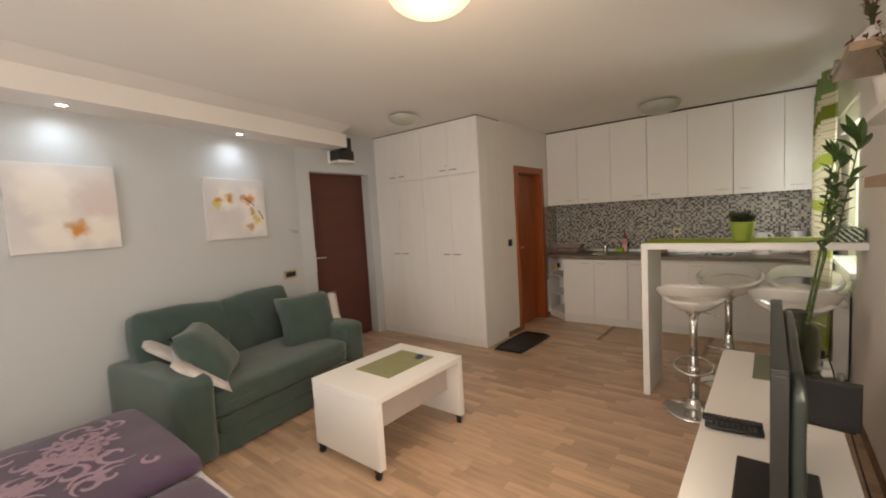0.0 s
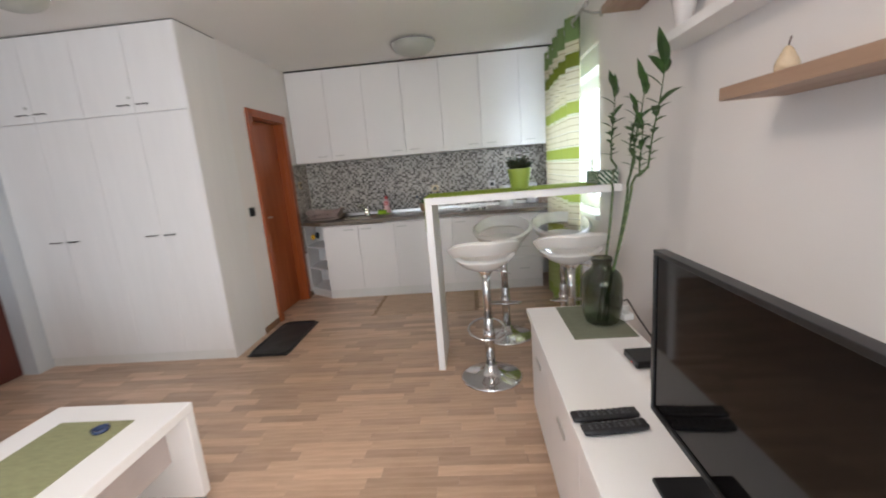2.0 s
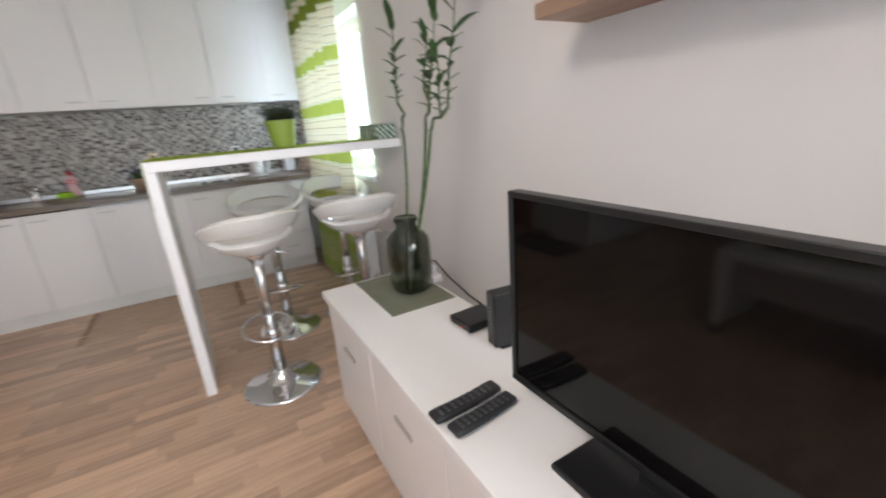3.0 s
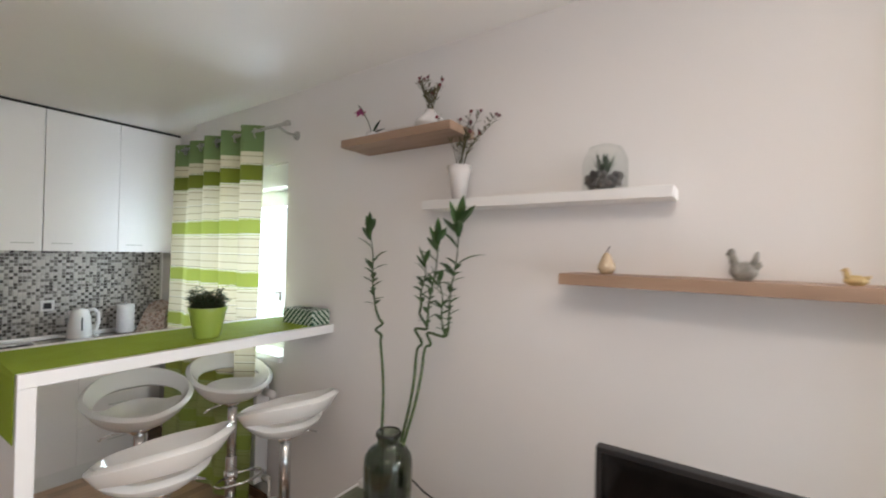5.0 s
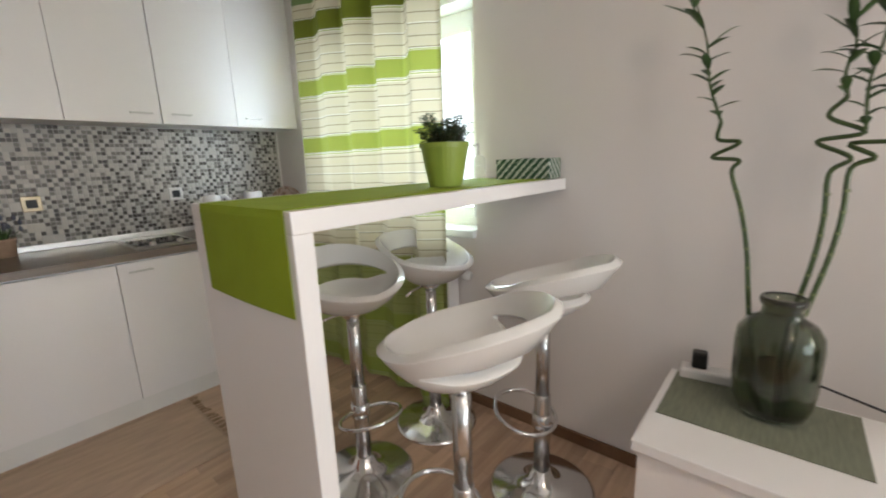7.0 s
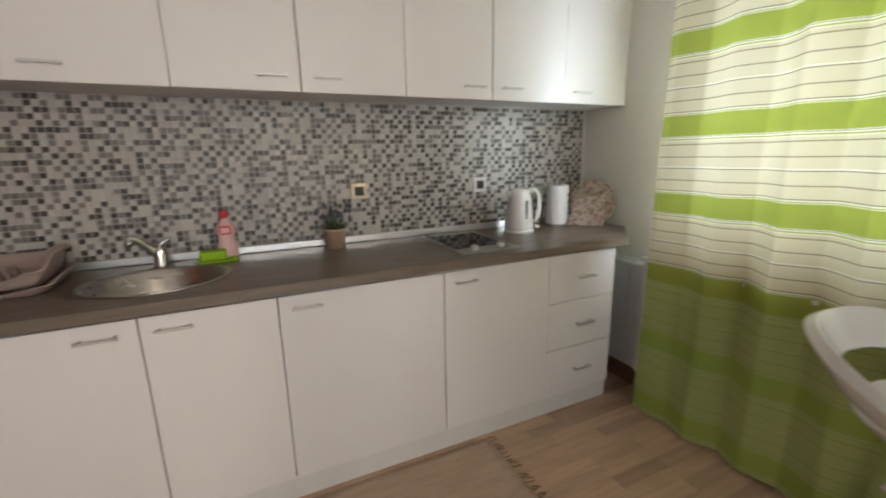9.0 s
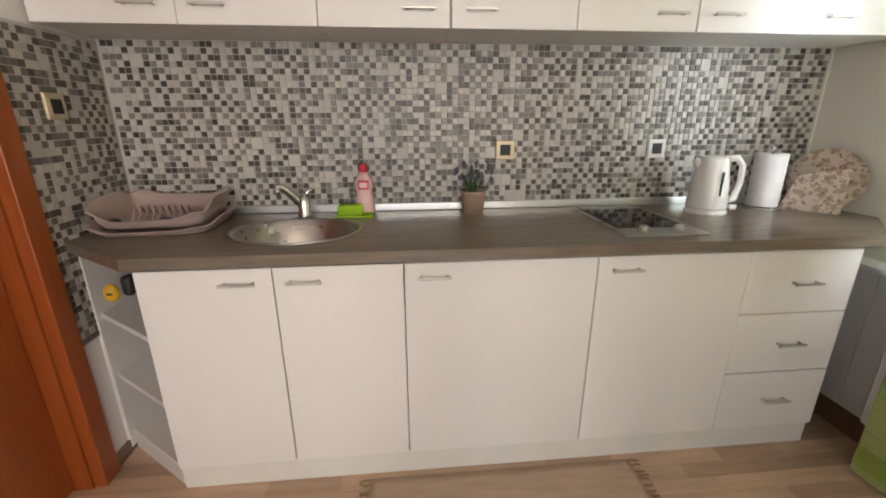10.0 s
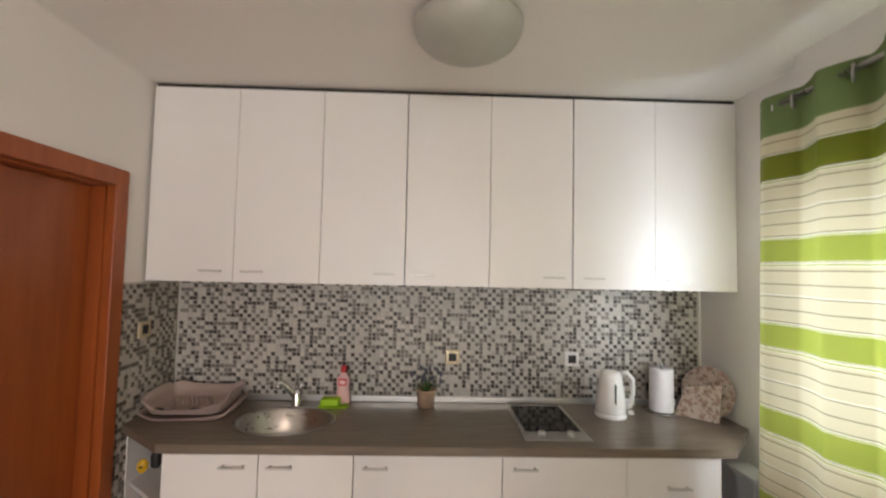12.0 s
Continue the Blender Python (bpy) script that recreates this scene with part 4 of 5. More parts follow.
def remote(at, turn, length, label):
    ob = thing("remote_control", at, label, "remote control", "remote controls", turn=turn)
    part("body", at_pose(soft((length, 0.045, 0.018), 0.008, 0, 7), pose(0, 0, 0.0125)), BLACK_MAT, ob, smooth=True)
    for i in range(9):
        for j in range(3):
            part("key", box((-length / 2 + 0.02 + i * length / 11, -0.014 + j * 0.011, 0.021), (-length / 2 + 0.027 + i * length / 11, -0.008 + j * 0.011, 0.0235)), material("grey_key", (0.08, 0.08, 0.085), 0.5) if i + j == 0 else bpy.data.materials["grey_key"], ob)


remote((0.035, 2.035, UZ), 4, 0.20, "long black television remote on the white unit")
remote((0.045, 1.975, UZ), 6, 0.19, "black set-top remote beside another on the unit")
router = thing("router", (0.30, 2.375, UZ), "small flat black set-top box with cables", "set-top box", turn=2)
part("body", box((-0.068, -0.06, 0.003), (0.068, 0.06, 0.030), 0.006), BLACK, router)
part("led", box((-0.0695, -0.022, 0.012), (-0.068, -0.018, 0.016)), material("red_indicator", (0.5, 0.02, 0.01), 0.4, emission=((1.0, 0.06, 0.02), 0.8)), router, "tiny red indicator")
for k in range(3):
    part("lead", tube(smooth_line([(0.069, -0.03 + k * 0.025, 0.016), (0.082, -0.028 + k * 0.025, 0.030 + 0.006 * k), (0.092, -0.045 + k * 0.02, 0.016), (0.09, -0.075, 0.006)]), 0.003, 6), CABLE, router, "black lead", True)
speaker = thing("modem", (0.335, 2.204, UZ), "upright narrow black modem with a column of lights", "modem", turn=-8)
part("body", box((-0.085, -0.025, 0.004), (0.085, 0.025, 0.178), 0.004), BLACK_MAT, speaker)
part("foot", box((-0.070, -0.032, 0.0), (0.070, 0.032, 0.006), 0.002), BLACK, speaker)
part("front", box((-0.0875, -0.021, 0.008), (-0.0855, 0.021, 0.174), 0.0008), BLACK, speaker, "glossy front strip")
for k in range(7):
    part("mark", box((-0.0885, -0.003, 0.050 + k * 0.013), (-0.0877, 0.003, 0.054 + k * 0.013)), GREY_MARK, speaker, "pale indicator mark")
strip = thing("power_strip", (0.36, 2.90, UZ), "white power strip with a black plug on the unit", "power strip", turn=8)
part("body", box((-0.03, -0.13, 0.0), (0.025, 0.10, 0.035), 0.008), KETTLE, strip)
part("plug", box((-0.02, 0.03, 0.035), (0.02, 0.07, 0.085), 0.006), BLACK, strip, "black plug")
part("plug", boxes(((-0.018, -0.10, 0.035), (0.018, -0.06, 0.07)), bevel=0.006), KETTLE, strip, "white plug")
cable = tagged(part("cable", tube([(0.355, 2.82, 0.665), (0.372, 2.78, 0.69), (0.385, 2.70, 0.64), (0.385, 2.55, 0.605), (0.385, 2.42, 0.592), (0.37, 2.30, 0.60), (0.362, 2.23, 0.63), (0.355, 2.19, 0.62)], 0.0035, 6), CABLE, smooth=True), "thin black cable running along the unit", "cable")
cable = tagged(part("cable", tube([(0.39, 2.30, 0.589), (0.386, 2.10, 0.589), (0.38, 1.90, 0.60), (0.38, 1.60, 0.589), (0.385, 1.25, 0.589)], 0.0035, 6), CABLE, smooth=True), "thin black cable behind the television", "cable")
placemat = tagged(part("placemat", box((0.085, 2.595, UZ + 0.0005), (0.355, 3.005, UZ + 0.004), 0.001), SAGE), "grey-green woven placemat below the glass jar", "placemat")

JAR = Vector((0.255, 2.775, UZ + 0.0045))
jar = thing("glass_jar", JAR, "large smoky green glass jar holding lucky bamboo", "jar")
outer = [(0, 0), (0.060, 0.0), (0.074, 0.010), (0.084, 0.04), (0.090, 0.09), (0.091, 0.19), (0.087, 0.222), (0.072, 0.246), (0.050, 0.260), (0.043, 0.268), (0.042, 0.288), (0.047, 0.293), (0.049, 0.302), (0.046, 0.312)]
inner = [(0.040, 0.312), (0.038, 0.27), (0.068, 0.240), (0.082, 0.218), (0.086, 0.19), (0.085, 0.09), (0.079, 0.04), (0.070, 0.016), (0, 0.012)]
part("glass", lathe(outer + inner, 40), GLASS_GREEN, jar, smooth=True)
part("water", lathe([(0, 0.0125), (0.069, 0.0165), (0.0785, 0.04), (0.0845, 0.09), (0.0852, 0.12), (0, 0.12)], 36), material("jar_water", (0.70, 0.75, 0.62), 0.02, transmission=1.0, vary=0), jar, "greenish water", True)


def bamboo(base, neck, curls, shoots, seed):
    """A lucky bamboo stalk: straight jointed cane, wound neck of curls (dy, dz) and leafy shoots."""
    rnd = random.Random(seed)
    base, neck = Vector(base), Vector(neck)
    ob = thing("lucky_bamboo", base, "green curled lucky bamboo stalk with narrow leaves", "plant", "bamboo stalks in the jar")
    cane = neck - base
    line, p = [cane * (k / 6) + Vector((0, 0.010 * math.sin(k * 1.05), 0)) for k in range(6)] + [cane], cane
    for k, (dy, dz) in enumerate(curls):
        p = p + Vector((0.004, dy, dz))
        line.append(p + Vector((0.016 if k % 2 else -0.016, 0, 0)))
    part("stalk", tube(smooth_line(line), 0.0064, 10, taper=0.80), STALK, ob, smooth=True)
    for k in range(1, 12):
        q = cane * (k / 12) + Vector((0, 0.010 * math.sin(k / 2 * 1.05), 0))
        part("node", at_pose(lathe([(0.0062, -0.003), (0.0080, 0), (0.0062, 0.003)], 12), Matrix.Translation(q)), PALE_NODE, ob, smooth=True)
    for start, way, big in shoots:
        root = line[start]
        tip = root + Vector(way)
        stem = smooth_line([root, root.lerp(tip, 0.33) + Vector((0, 0.007, 0)), root.lerp(tip, 0.66) - Vector((0, 0.006, 0)), tip])
        part("shoot", tube(stem, 0.0042, 8, taper=0.45), STALK, ob, smooth=True)
        count = int(Vector(way).length * 40)
        for k in range(count):
            t = 0.06 + 0.60 * k / count
            a = k * 2.4 + rnd.random() * 0.6
            size = 0.034 + 0.040 * t + 0.016 * rnd.random()
            part("leaf", leaf(stem[int(t * (len(stem) - 1))], (0.9 * math.cos(a), math.sin(a), 0.55 + 0.5 * rnd.random()), size * 1.2, 0.019 + 0.010 * t, 0.35), LEAF, ob)
        for k in range(3 + (big > 1.0)):
            side = -1 if k % 2 else 1
            part("leaf", leaf(stem[int((0.52 + 0.13 * k) * (len(stem) - 1))], (-0.75 if k > 1 else 0.35, side * (0.5 if k > 1 else 1.0), 0.9 + 0.5 * rnd.random()), 0.125 * big, 0.027 * big, 0.40), LEAF, ob)
        for k, lean in enumerate((-1.15, -0.35, 0.25, 0.95) if big > 0.8 else (-0.8, 0.1, 0.75)):
            part("leaf", leaf(tip - Vector((0, 0, 0.012 * k)), (-0.7 + 0.4 * k, lean + 0.2 * rnd.random(), 0.9), (0.12 + 0.025 * rnd.random()) * big, 0.031 * big, 0.14), LEAF, ob)


bamboo((0.25, 2.785, 0.605), (0.352, 2.918, 1.200), ((-0.014, 0.032), (0.066, 0.010), (-0.064, 0.036), (0.054, 0.012), (-0.006, 0.044)), ((-1, (0.05, 0.092, 0.33), 0.95),), 3)
bamboo((0.265, 2.765, 0.605), (0.350, 2.724, 1.195), ((-0.032, 0.036), (0.062, 0.040), (-0.080, 0.016), (0.064, 0.042), (-0.026, 0.040)), ((-1, (0.03, 0.006, 0.17), 0.7), (-3, (0.05, -0.006, 0.33), 0.95)), 5)
bamboo((0.25, 2.755, 0.605), (0.352, 2.688, 1.205), ((-0.036, 0.026), (0.042, 0.032), (-0.100, 0.004), (0.008, 0.032)), ((-2, (0.03, 0.050, 0.20), 0.7), (-1, (0.06, 0.002, 0.385), 1.25)), 8)


# ---- wall shelves and what stands on them ----
def shelf(y0, y1, z, mat, label, deep=0.19):
    ob = thing("wall_shelf", (EAST, (y0 + y1) / 2, z), label, "shelf", "floating wall shelves")
    part("board", box((-deep, -(y1 - y0) / 2, -0.036), (0, (y1 - y0) / 2, 0), 0.002), mat, ob)


S1, S2, S3 = 2.100, 1.795, 1.518
shelf(2.635, 3.258, S1, OAK_SHELF, "oak-coloured floating wall shelf with dried flowers")
shelf(1.87, 2.81, S2, WHITE_BOARD, "white floating wall shelf with a glass terrarium", 0.13)
shelf(1.329, 2.192, S3, OAK_SHELF, "oak-coloured floating wall shelf with ceramic figures")


def dried_flowers(at, profile, mat, spread, height, seed, label):
    ob = thing("flower_vase", at, label, "vase")
    part("vase", lathe(profile, 24), mat, ob, smooth=True)
    rnd, top = random.Random(seed), profile[-2][1]
    for k in range(11):
        lean = Vector((rnd.uniform(-0.5, 0.3), rnd.uniform(-1, 1) + spread, 0)) * 0.10
        h = height * (0.45 + 0.55 * rnd.random())
        tip = Vector((0, 0, top)) + lean * (h / 0.15) + Vector((0, 0, h))
        stem = [Vector((0, 0, top * 0.6)), Vector((0, 0, top)) + lean * 0.3 + Vector((0, 0, h * 0.35)), tip]
        part("stem", tube(stem, 0.0022, 5, taper=0.5), DRY, ob)
        part("bud", at_pose(lathe([(0, -0.008), (0.006, -0.004), (0.007, 0.003), (0, 0.009)], 8), Matrix.Translation(tip)), BERRY, ob, smooth=True)
        for j in range(9):
            p = stem[1].lerp(tip, j / 9)
            part("leaf", leaf(p, (rnd.uniform(-1, 1), rnd.uniform(-1, 1), 0.8), 0.034, 0.008, 0.2), DRY, ob)


dried_flowers((0.50, 2.80, S1), [(0, 0), (0.038, 0), (0.066, 0.024), (0.060, 0.046), (0.026, 0.076), (0.020, 0.09), (0.017, 0.09), (0.017, 0.05)], CERAMIC, -0.3, 0.16, 4, "squat cream vase with dried berry twigs")
dried_flowers((0.535, 2.665, S2), [(0, 0), (0.028, 0), (0.042, 0.10), (0.052, 0.145), (0.048, 0.145), (0.038, 0.09)], CERAMIC, -0.35, 0.26, 9, "white fluted vase with tall dried berry twigs")
orchid = thing("orchid_pot", (0.48, 3.12, S1), "tiny white pot with a magenta orchid bloom", "plant")
part("pot", lathe([(0, 0), (0.022, 0), (0.030, 0.03), (0.026, 0.034), (0.02, 0.03)], 20), CERAMIC, orchid, smooth=True)
part("stem", tube([(0, 0, 0.02), (0, 0.03, 0.09), (0, 0.075, 0.16), (0, 0.10, 0.18)], 0.0025, 6), DRY, orchid, smooth=True)
for k in range(5):
    part("petal", leaf((0, 0.085, 0.165 - k * 0.006), (0.5 * math.cos(k * 1.3), 0.5 * math.sin(k * 1.3), -0.6 + 0.2 * k), 0.036, 0.026, 0.2), PINK, orchid)
for a, b in ((-0.06, 0.09), (-0.09, 0.03), (-0.05, -0.005)):
    part("leaf", leaf((0, 0, 0.03), (0, a, b), 0.09, 0.016, 0.2), DARK_LEAF, orchid)

terrarium = thing("terrarium", (0.525, 2.08, S2), "glass terrarium with pebbles and a spiky succulent", "terrarium")
part("glass", lathe([(0, 0.001), (0.070, 0.001), (0.074, 0.01), (0.074, 0.10), (0.055, 0.145), (0.03, 0.155), (0, 0.157)], 8), CLEAR, terrarium)
pebbles, rnd = bmesh.new(), random.Random(2)
for k in range(70):
    own = bmesh.new()
    bmesh.ops.create_icosphere(own, subdivisions=1, radius=rnd.uniform(0.008, 0.013))
    a, r = rnd.random() * math.tau, 0.055 * math.sqrt(rnd.random())
    merge(pebbles, at_pose(own, pose(r * math.cos(a), r * math.sin(a), 0.014 + 0.045 * rnd.random())))
part("pebbles", pebbles, STONE, terrarium, "grey and dark pebbles")
for k in range(14):
    a = k * 2.4
    part("leaf", leaf((0.006 * math.cos(a), 0.006 * math.sin(a), 0.055), (math.cos(a) * (0.3 + 0.04 * k), math.sin(a) * (0.3 + 0.04 * k), 1), 0.085 - 0.002 * k, 0.014, 0), DARK_LEAF, terrarium)

pear = thing("pear_ornament", (0.50, 2.062, S3), "glazed yellow pear ornament with a dark stalk", "ornament")
pear.scale = (0.88, 0.88, 0.92)
part("fruit", lathe([(0, 0), (0.020, 0.002), (0.031, 0.018), (0.030, 0.035), (0.020, 0.055), (0.013, 0.07), (0.006, 0.078), (0, 0.079)], 24), PEARL, pear, smooth=True)
part("stalk", tube([(0, 0, 0.076), (0, -0.004, 0.09), (0, -0.01, 0.10)], 0.0022, 6), TWIG, pear)


def bird(name, at, size, mat, label):
    """A carved bird: body, neck, head, beak and tail in one piece."""
    bm = soft((0.058 * size, 0.10 * size, 0.056 * size), 0.027 * size, 0.004, 9)
    at_pose(bm, pose(0, 0, 0.032 * size))
    merge(bm, tube([(0, 0.026 * size, 0.04 * size), (0, 0.038 * size, 0.068 * size), (0, 0.042 * size, 0.088 * size)], 0.021 * size, 12, taper=0.72))
    own = bmesh.new()
    bmesh.ops.create_uvsphere(own, u_segments=14, v_segments=10, radius=0.017 * size)
    merge(bm, at_pose(own, pose(0, 0.045 * size, 0.092 * size)))
    merge(bm, tube([(0, 0.056 * size, 0.092 * size), (0, 0.068 * size, 0.088 * size)], 0.006 * size, 8, taper=0.3))
    merge(bm, tube([(0, -0.04 * size, 0.04 * size), (0, -0.07 * size, 0.058 * size)], 0.018 * size, 10, taper=0.5))
    if name == "hen_ornament":
        merge(bm, tube([(0, -0.034 * size, 0.045 * size), (0, -0.050 * size, 0.075 * size), (0, -0.055 * size, 0.098 * size)], 0.017 * size, 10, taper=0.45))
        at_pose(bm, Matrix.Diagonal((1, 0.95, 1.32, 1)))
    ob = part(name, bm, mat, smooth=True)
    ob.matrix_world = pose(*at)
    tagged(ob, label, "ornament")


bird("hen_ornament", (0.50, 1.70, S3), 0.62, HEN, "grey speckled stone hen ornament on the shelf")
bird("duck_ornament", (0.50, 1.475, S3), 0.40, DUCK, "small yellow ceramic duckling ornament on the shelf")


# ---- breakfast bar ----
bar = thing("breakfast_bar", (-0.01, 3.7375, 0), "white breakfast bar on one end panel, fixed to the wall", "bar counter")
BX0, BX1, BY, BZ = -0.607, 0.609, 0.2425, 1.176
part("bar_top", box((BX0, -BY, BZ - 0.045), (BX1, BY, BZ), 0.002), WHITE_BOARD, bar)
part("end_panel", box((BX0, -BY, 0.0), (BX0 + 0.045, BY, BZ - 0.0455), 0.002), WHITE_BOARD, bar)


def drape(u, v):
    """Runner lying on the bar and hanging over its end."""
    y, run = 3.515 + 0.395 * v, u * 1.40
    if run < 0.215:
        return Vector((-0.622 - 0.006 * math.sin(3 * v), y - 0.012 * (0.215 - run), 0.962 + run))
    if run < 0.235:
        a = (run - 0.215) / 0.02 * math.pi / 2
        return Vector((-0.615 + 0.012 * (1 - math.cos(a)) - 0.007, y, 1.177 + 0.002 * math.sin(a) + 0.0008))
    return Vector((-0.61 + (run - 0.235), y, 1.1795))


runner = tagged(part("table_runner", sheet(drape, 70, 6, 0.002), RUNNER), "lime green cloth runner hanging over the bar's end", "table runner")

pot = thing("potted_plant", (0.0, 3.63, 1.182), "bushy dark green plant in a lime pot", "potted plant")
part("pot", lathe([(0, 0), (0.052, 0), (0.074, 0.118), (0.078, 0.118), (0.078, 0.132), (0.070, 0.132), (0.066, 0.11), (0, 0.11)], 32), LIME, pot, smooth=False)
rnd = random.Random(12)
for k in range(44):
    a, r = k * 2.4, 0.010 + 0.048 * math.sqrt(k / 44)
    tip = Vector((math.cos(a) * r * 1.45, math.sin(a) * r * 1.45, 0.150 + 0.050 * rnd.random() + 0.030 * math.sqrt(1 - k / 44)))
    root = Vector((math.cos(a) * r * 0.7, math.sin(a) * r * 0.7, 0.105))
    part("stem", tube([root, tip], 0.0016, 5), DRY, pot)
    tuft = bmesh.new()
    for j in range(18):
        b = j * 2.1 + rnd.random()
        leaf(root.lerp(tip, 0.3 + 0.7 * j / 18), (math.cos(b), math.sin(b), 0.1 + 0.4 * rnd.random()), 0.018 + 0.010 * rnd.random(), 0.014, 0.3, tuft)
    part("foliage", tuft, POT_LEAF, pot)

tissue = thing("tissue_box", (0.515, 3.62, 1.1765), "green and white zigzag tissue box on the bar", "tissue box", turn=3)
part("body", box((-0.06, -0.115, 0.002), (0.06, 0.115, 0.082), 0.004), ZIGZAG, tissue)
part("slot", lathe([(0, 0.0825), (0.03, 0.0825), (0.03, 0.0835), (0, 0.0835)], 24), GAP, tissue)
soap = thing("soap_dispenser", (0.525, 3.875, 1.177), "clear pump bottle with a white top", "bottle")
part("bottle", lathe([(0, 0), (0.032, 0), (0.034, 0.008), (0.034, 0.085), (0.02, 0.10), (0.012, 0.104), (0, 0.104)], 24), CLEAR, soap, smooth=True)
part("pump", merge(tube([(0, 0, 0.104), (0, 0, 0.15)], 0.007, 10), tube([(0, 0, 0.15), (-0.035, 0, 0.148)], 0.006, 8)), KETTLE, soap, "white pump", True)


def bar_stool():
    """Moulded shell seat with a slot in its back, on a gas-lift pole and round foot."""
    ob = thing("bar_stool", (0, 0, 0), "white moulded bar stool on a chrome gas-lift pole", "bar stool", "stools at the bar")
    bm = bmesh.new()
    rings, steps = 14, 72
    grid = []
    def open_width(a):
        """Width of the crescent opening below the back hoop, 0 at its ends."""
        t = max(0.0, min(1.0, (-math.sin(a) + 0.03) / 0.70))
        return t * t * (3 - 2 * t)

    for i in range(rings + 1):
        row = []
        for k in range(steps):
            a = k * math.tau / steps
            lip = 0.845 - 0.02 - 0.135 * open_width(a)
            r = lip * i / 9 if i <= 9 else lip + (0.845 - lip) * (i - 9) / 3 if i <= 12 else 0.845 + 0.155 * (i - 12) / 2
            back = (1 - math.sin(a)) / 2
            side = abs(math.cos(a))
            high = 0.020 + 0.118 * back ** 1.5 + 0.02 * side
            rise = high * r ** 3.0
            x, y = 0.206 * r * math.cos(a), 0.185 * r * math.copysign(abs(math.sin(a)) ** 1.2, math.sin(a))
            y -= 0.045 * back * r ** 4
            row.append(bm.verts.new((x, y, rise + 0.062 * (r ** 2.4 - 1))))
        grid.append(row)
    for i in range(1, rings):
        for k in range(steps):
            j = (k + 1) % steps
            gap = 9 <= i < 12 and open_width((k + 0.5) * math.tau / steps) > 0.03
            if not gap:
                bm.faces.new((grid[i][k], grid[i][j], grid[i + 1][j], grid[i + 1][k]))
    centre = grid[0][0]
    for k in range(steps):
        bm.faces.new((centre, grid[1][k], grid[1][(k + 1) % steps]))
    for k in range(1, steps):
        bm.verts.remove(grid[0][k])
    seat = part("seat", at_pose(bm, pose(0, 0.0, 0.80)), SEAT, ob, smooth=True)
    thick = seat.modifiers.new("thickness", "SOLIDIFY")
    thick.thickness, thick.offset = 0.026, -1
    rounded = seat.modifiers.new("rounding", "BEVEL")
    rounded.width, rounded.segments = 0.010, 3
    part("mount", lathe([(0, 0.685), (0.030, 0.685), (0.055, 0.715), (0.05, 0.73), (0, 0.735)], 24), CHROME, ob, smooth=True)
    part("lower_pole", lathe([(0, 0.02), (0.030, 0.02), (0.030, 0.40), (0.027, 0.405), (0, 0.405)], 24), POLE, ob, smooth=True)
    part("upper_pole", lathe([(0, 0.40), (0.025, 0.40), (0.025, 0.705), (0, 0.705)], 24), POLE, ob, smooth=True)
    part("foot", lathe([(0, 0), (0.195, 0), (0.198, 0.006), (0.185, 0.013), (0.10, 0.028), (0.05, 0.05), (0.036, 0.085), (0.031, 0.09), (0, 0.09)], 48), CHROME, ob, smooth=True)
    loop = [(0.12 * math.cos(a), 0.055 + 0.115 * math.sin(a) + 0.02, 0.30 + 0.03 * math.sin(a)) for a in [k * math.tau / 28 for k in range(28)]]
    part("footrest", tube(loop, 0.008, 8, closed=True), CHROME, ob, smooth=True)
    part("collar", lathe([(0.031, 0.27), (0.037, 0.272), (0.037, 0.325), (0.031, 0.327)], 20), CHROME, ob, smooth=True)
    part("lever", tube([(0.04, 0, 0.715), (0.12, -0.02, 0.70), (0.15, -0.025, 0.685)], 0.005, 8), CHROME, ob, smooth=True)
    return ob


first = bar_stool()
first.matrix_world = pose(-0.265, 3.385, 0, 0, 0, 8)
for x, y, turn in ((0.265, 3.42, -4), (-0.105, 4.03, 172), (0.345, 4.03, 186)):
    copy_thing(first, pose(x, y, 0, 0, 0, turn))


# ---- kitchen ----
UF, UB, UX = 5.562, (1.532, 2.497), (-2.268, 0.682)
uw = (UX[1] - UX[0]) / 7
for k in range(7):
    x = UX[0] + (k + 0.5) * uw
    cab = thing("wall_cabinet", (x, 5.70, UB[0]), "tall white wall cabinet door unit with a bar handle", "cabinet", "kitchen wall cabinets")
    part("body", box((-uw / 2 + 0.001, -0.115, 0.0), (uw / 2 - 0.001, 0.155, UB[1] - UB[0])), WHITE_BOARD, cab)
    left, right = (0.0030 if k in (3, 5) else 0.0013), (0.0030 if k in (2, 4) else 0.0013)
    d = part("door", box((-uw / 2 + left, UF - 5.70, -0.004), (uw / 2 - right, UF - 5.70 + 0.0195, UB[1] - UB[0]), 0.0015), GLOSS_BOARD, cab)
    handle(d, ((uw / 2 - 0.10) if k in (0, 2, 4) else (-uw / 2 + 0.10), UF - 5.70, 0.05), 0.105)
# near-black fill paints the shade between cabinet tops and ceiling
gap_fill = tagged(part("cornice_strip", box((UX[0], UF + 0.012, UB[1] + 0.002), (UX[1], NORTH - 0.01, CEIL - 0.001)), GAP), "dark fill for the shaded gap above the wall cabinets", "trim", kind="structure")

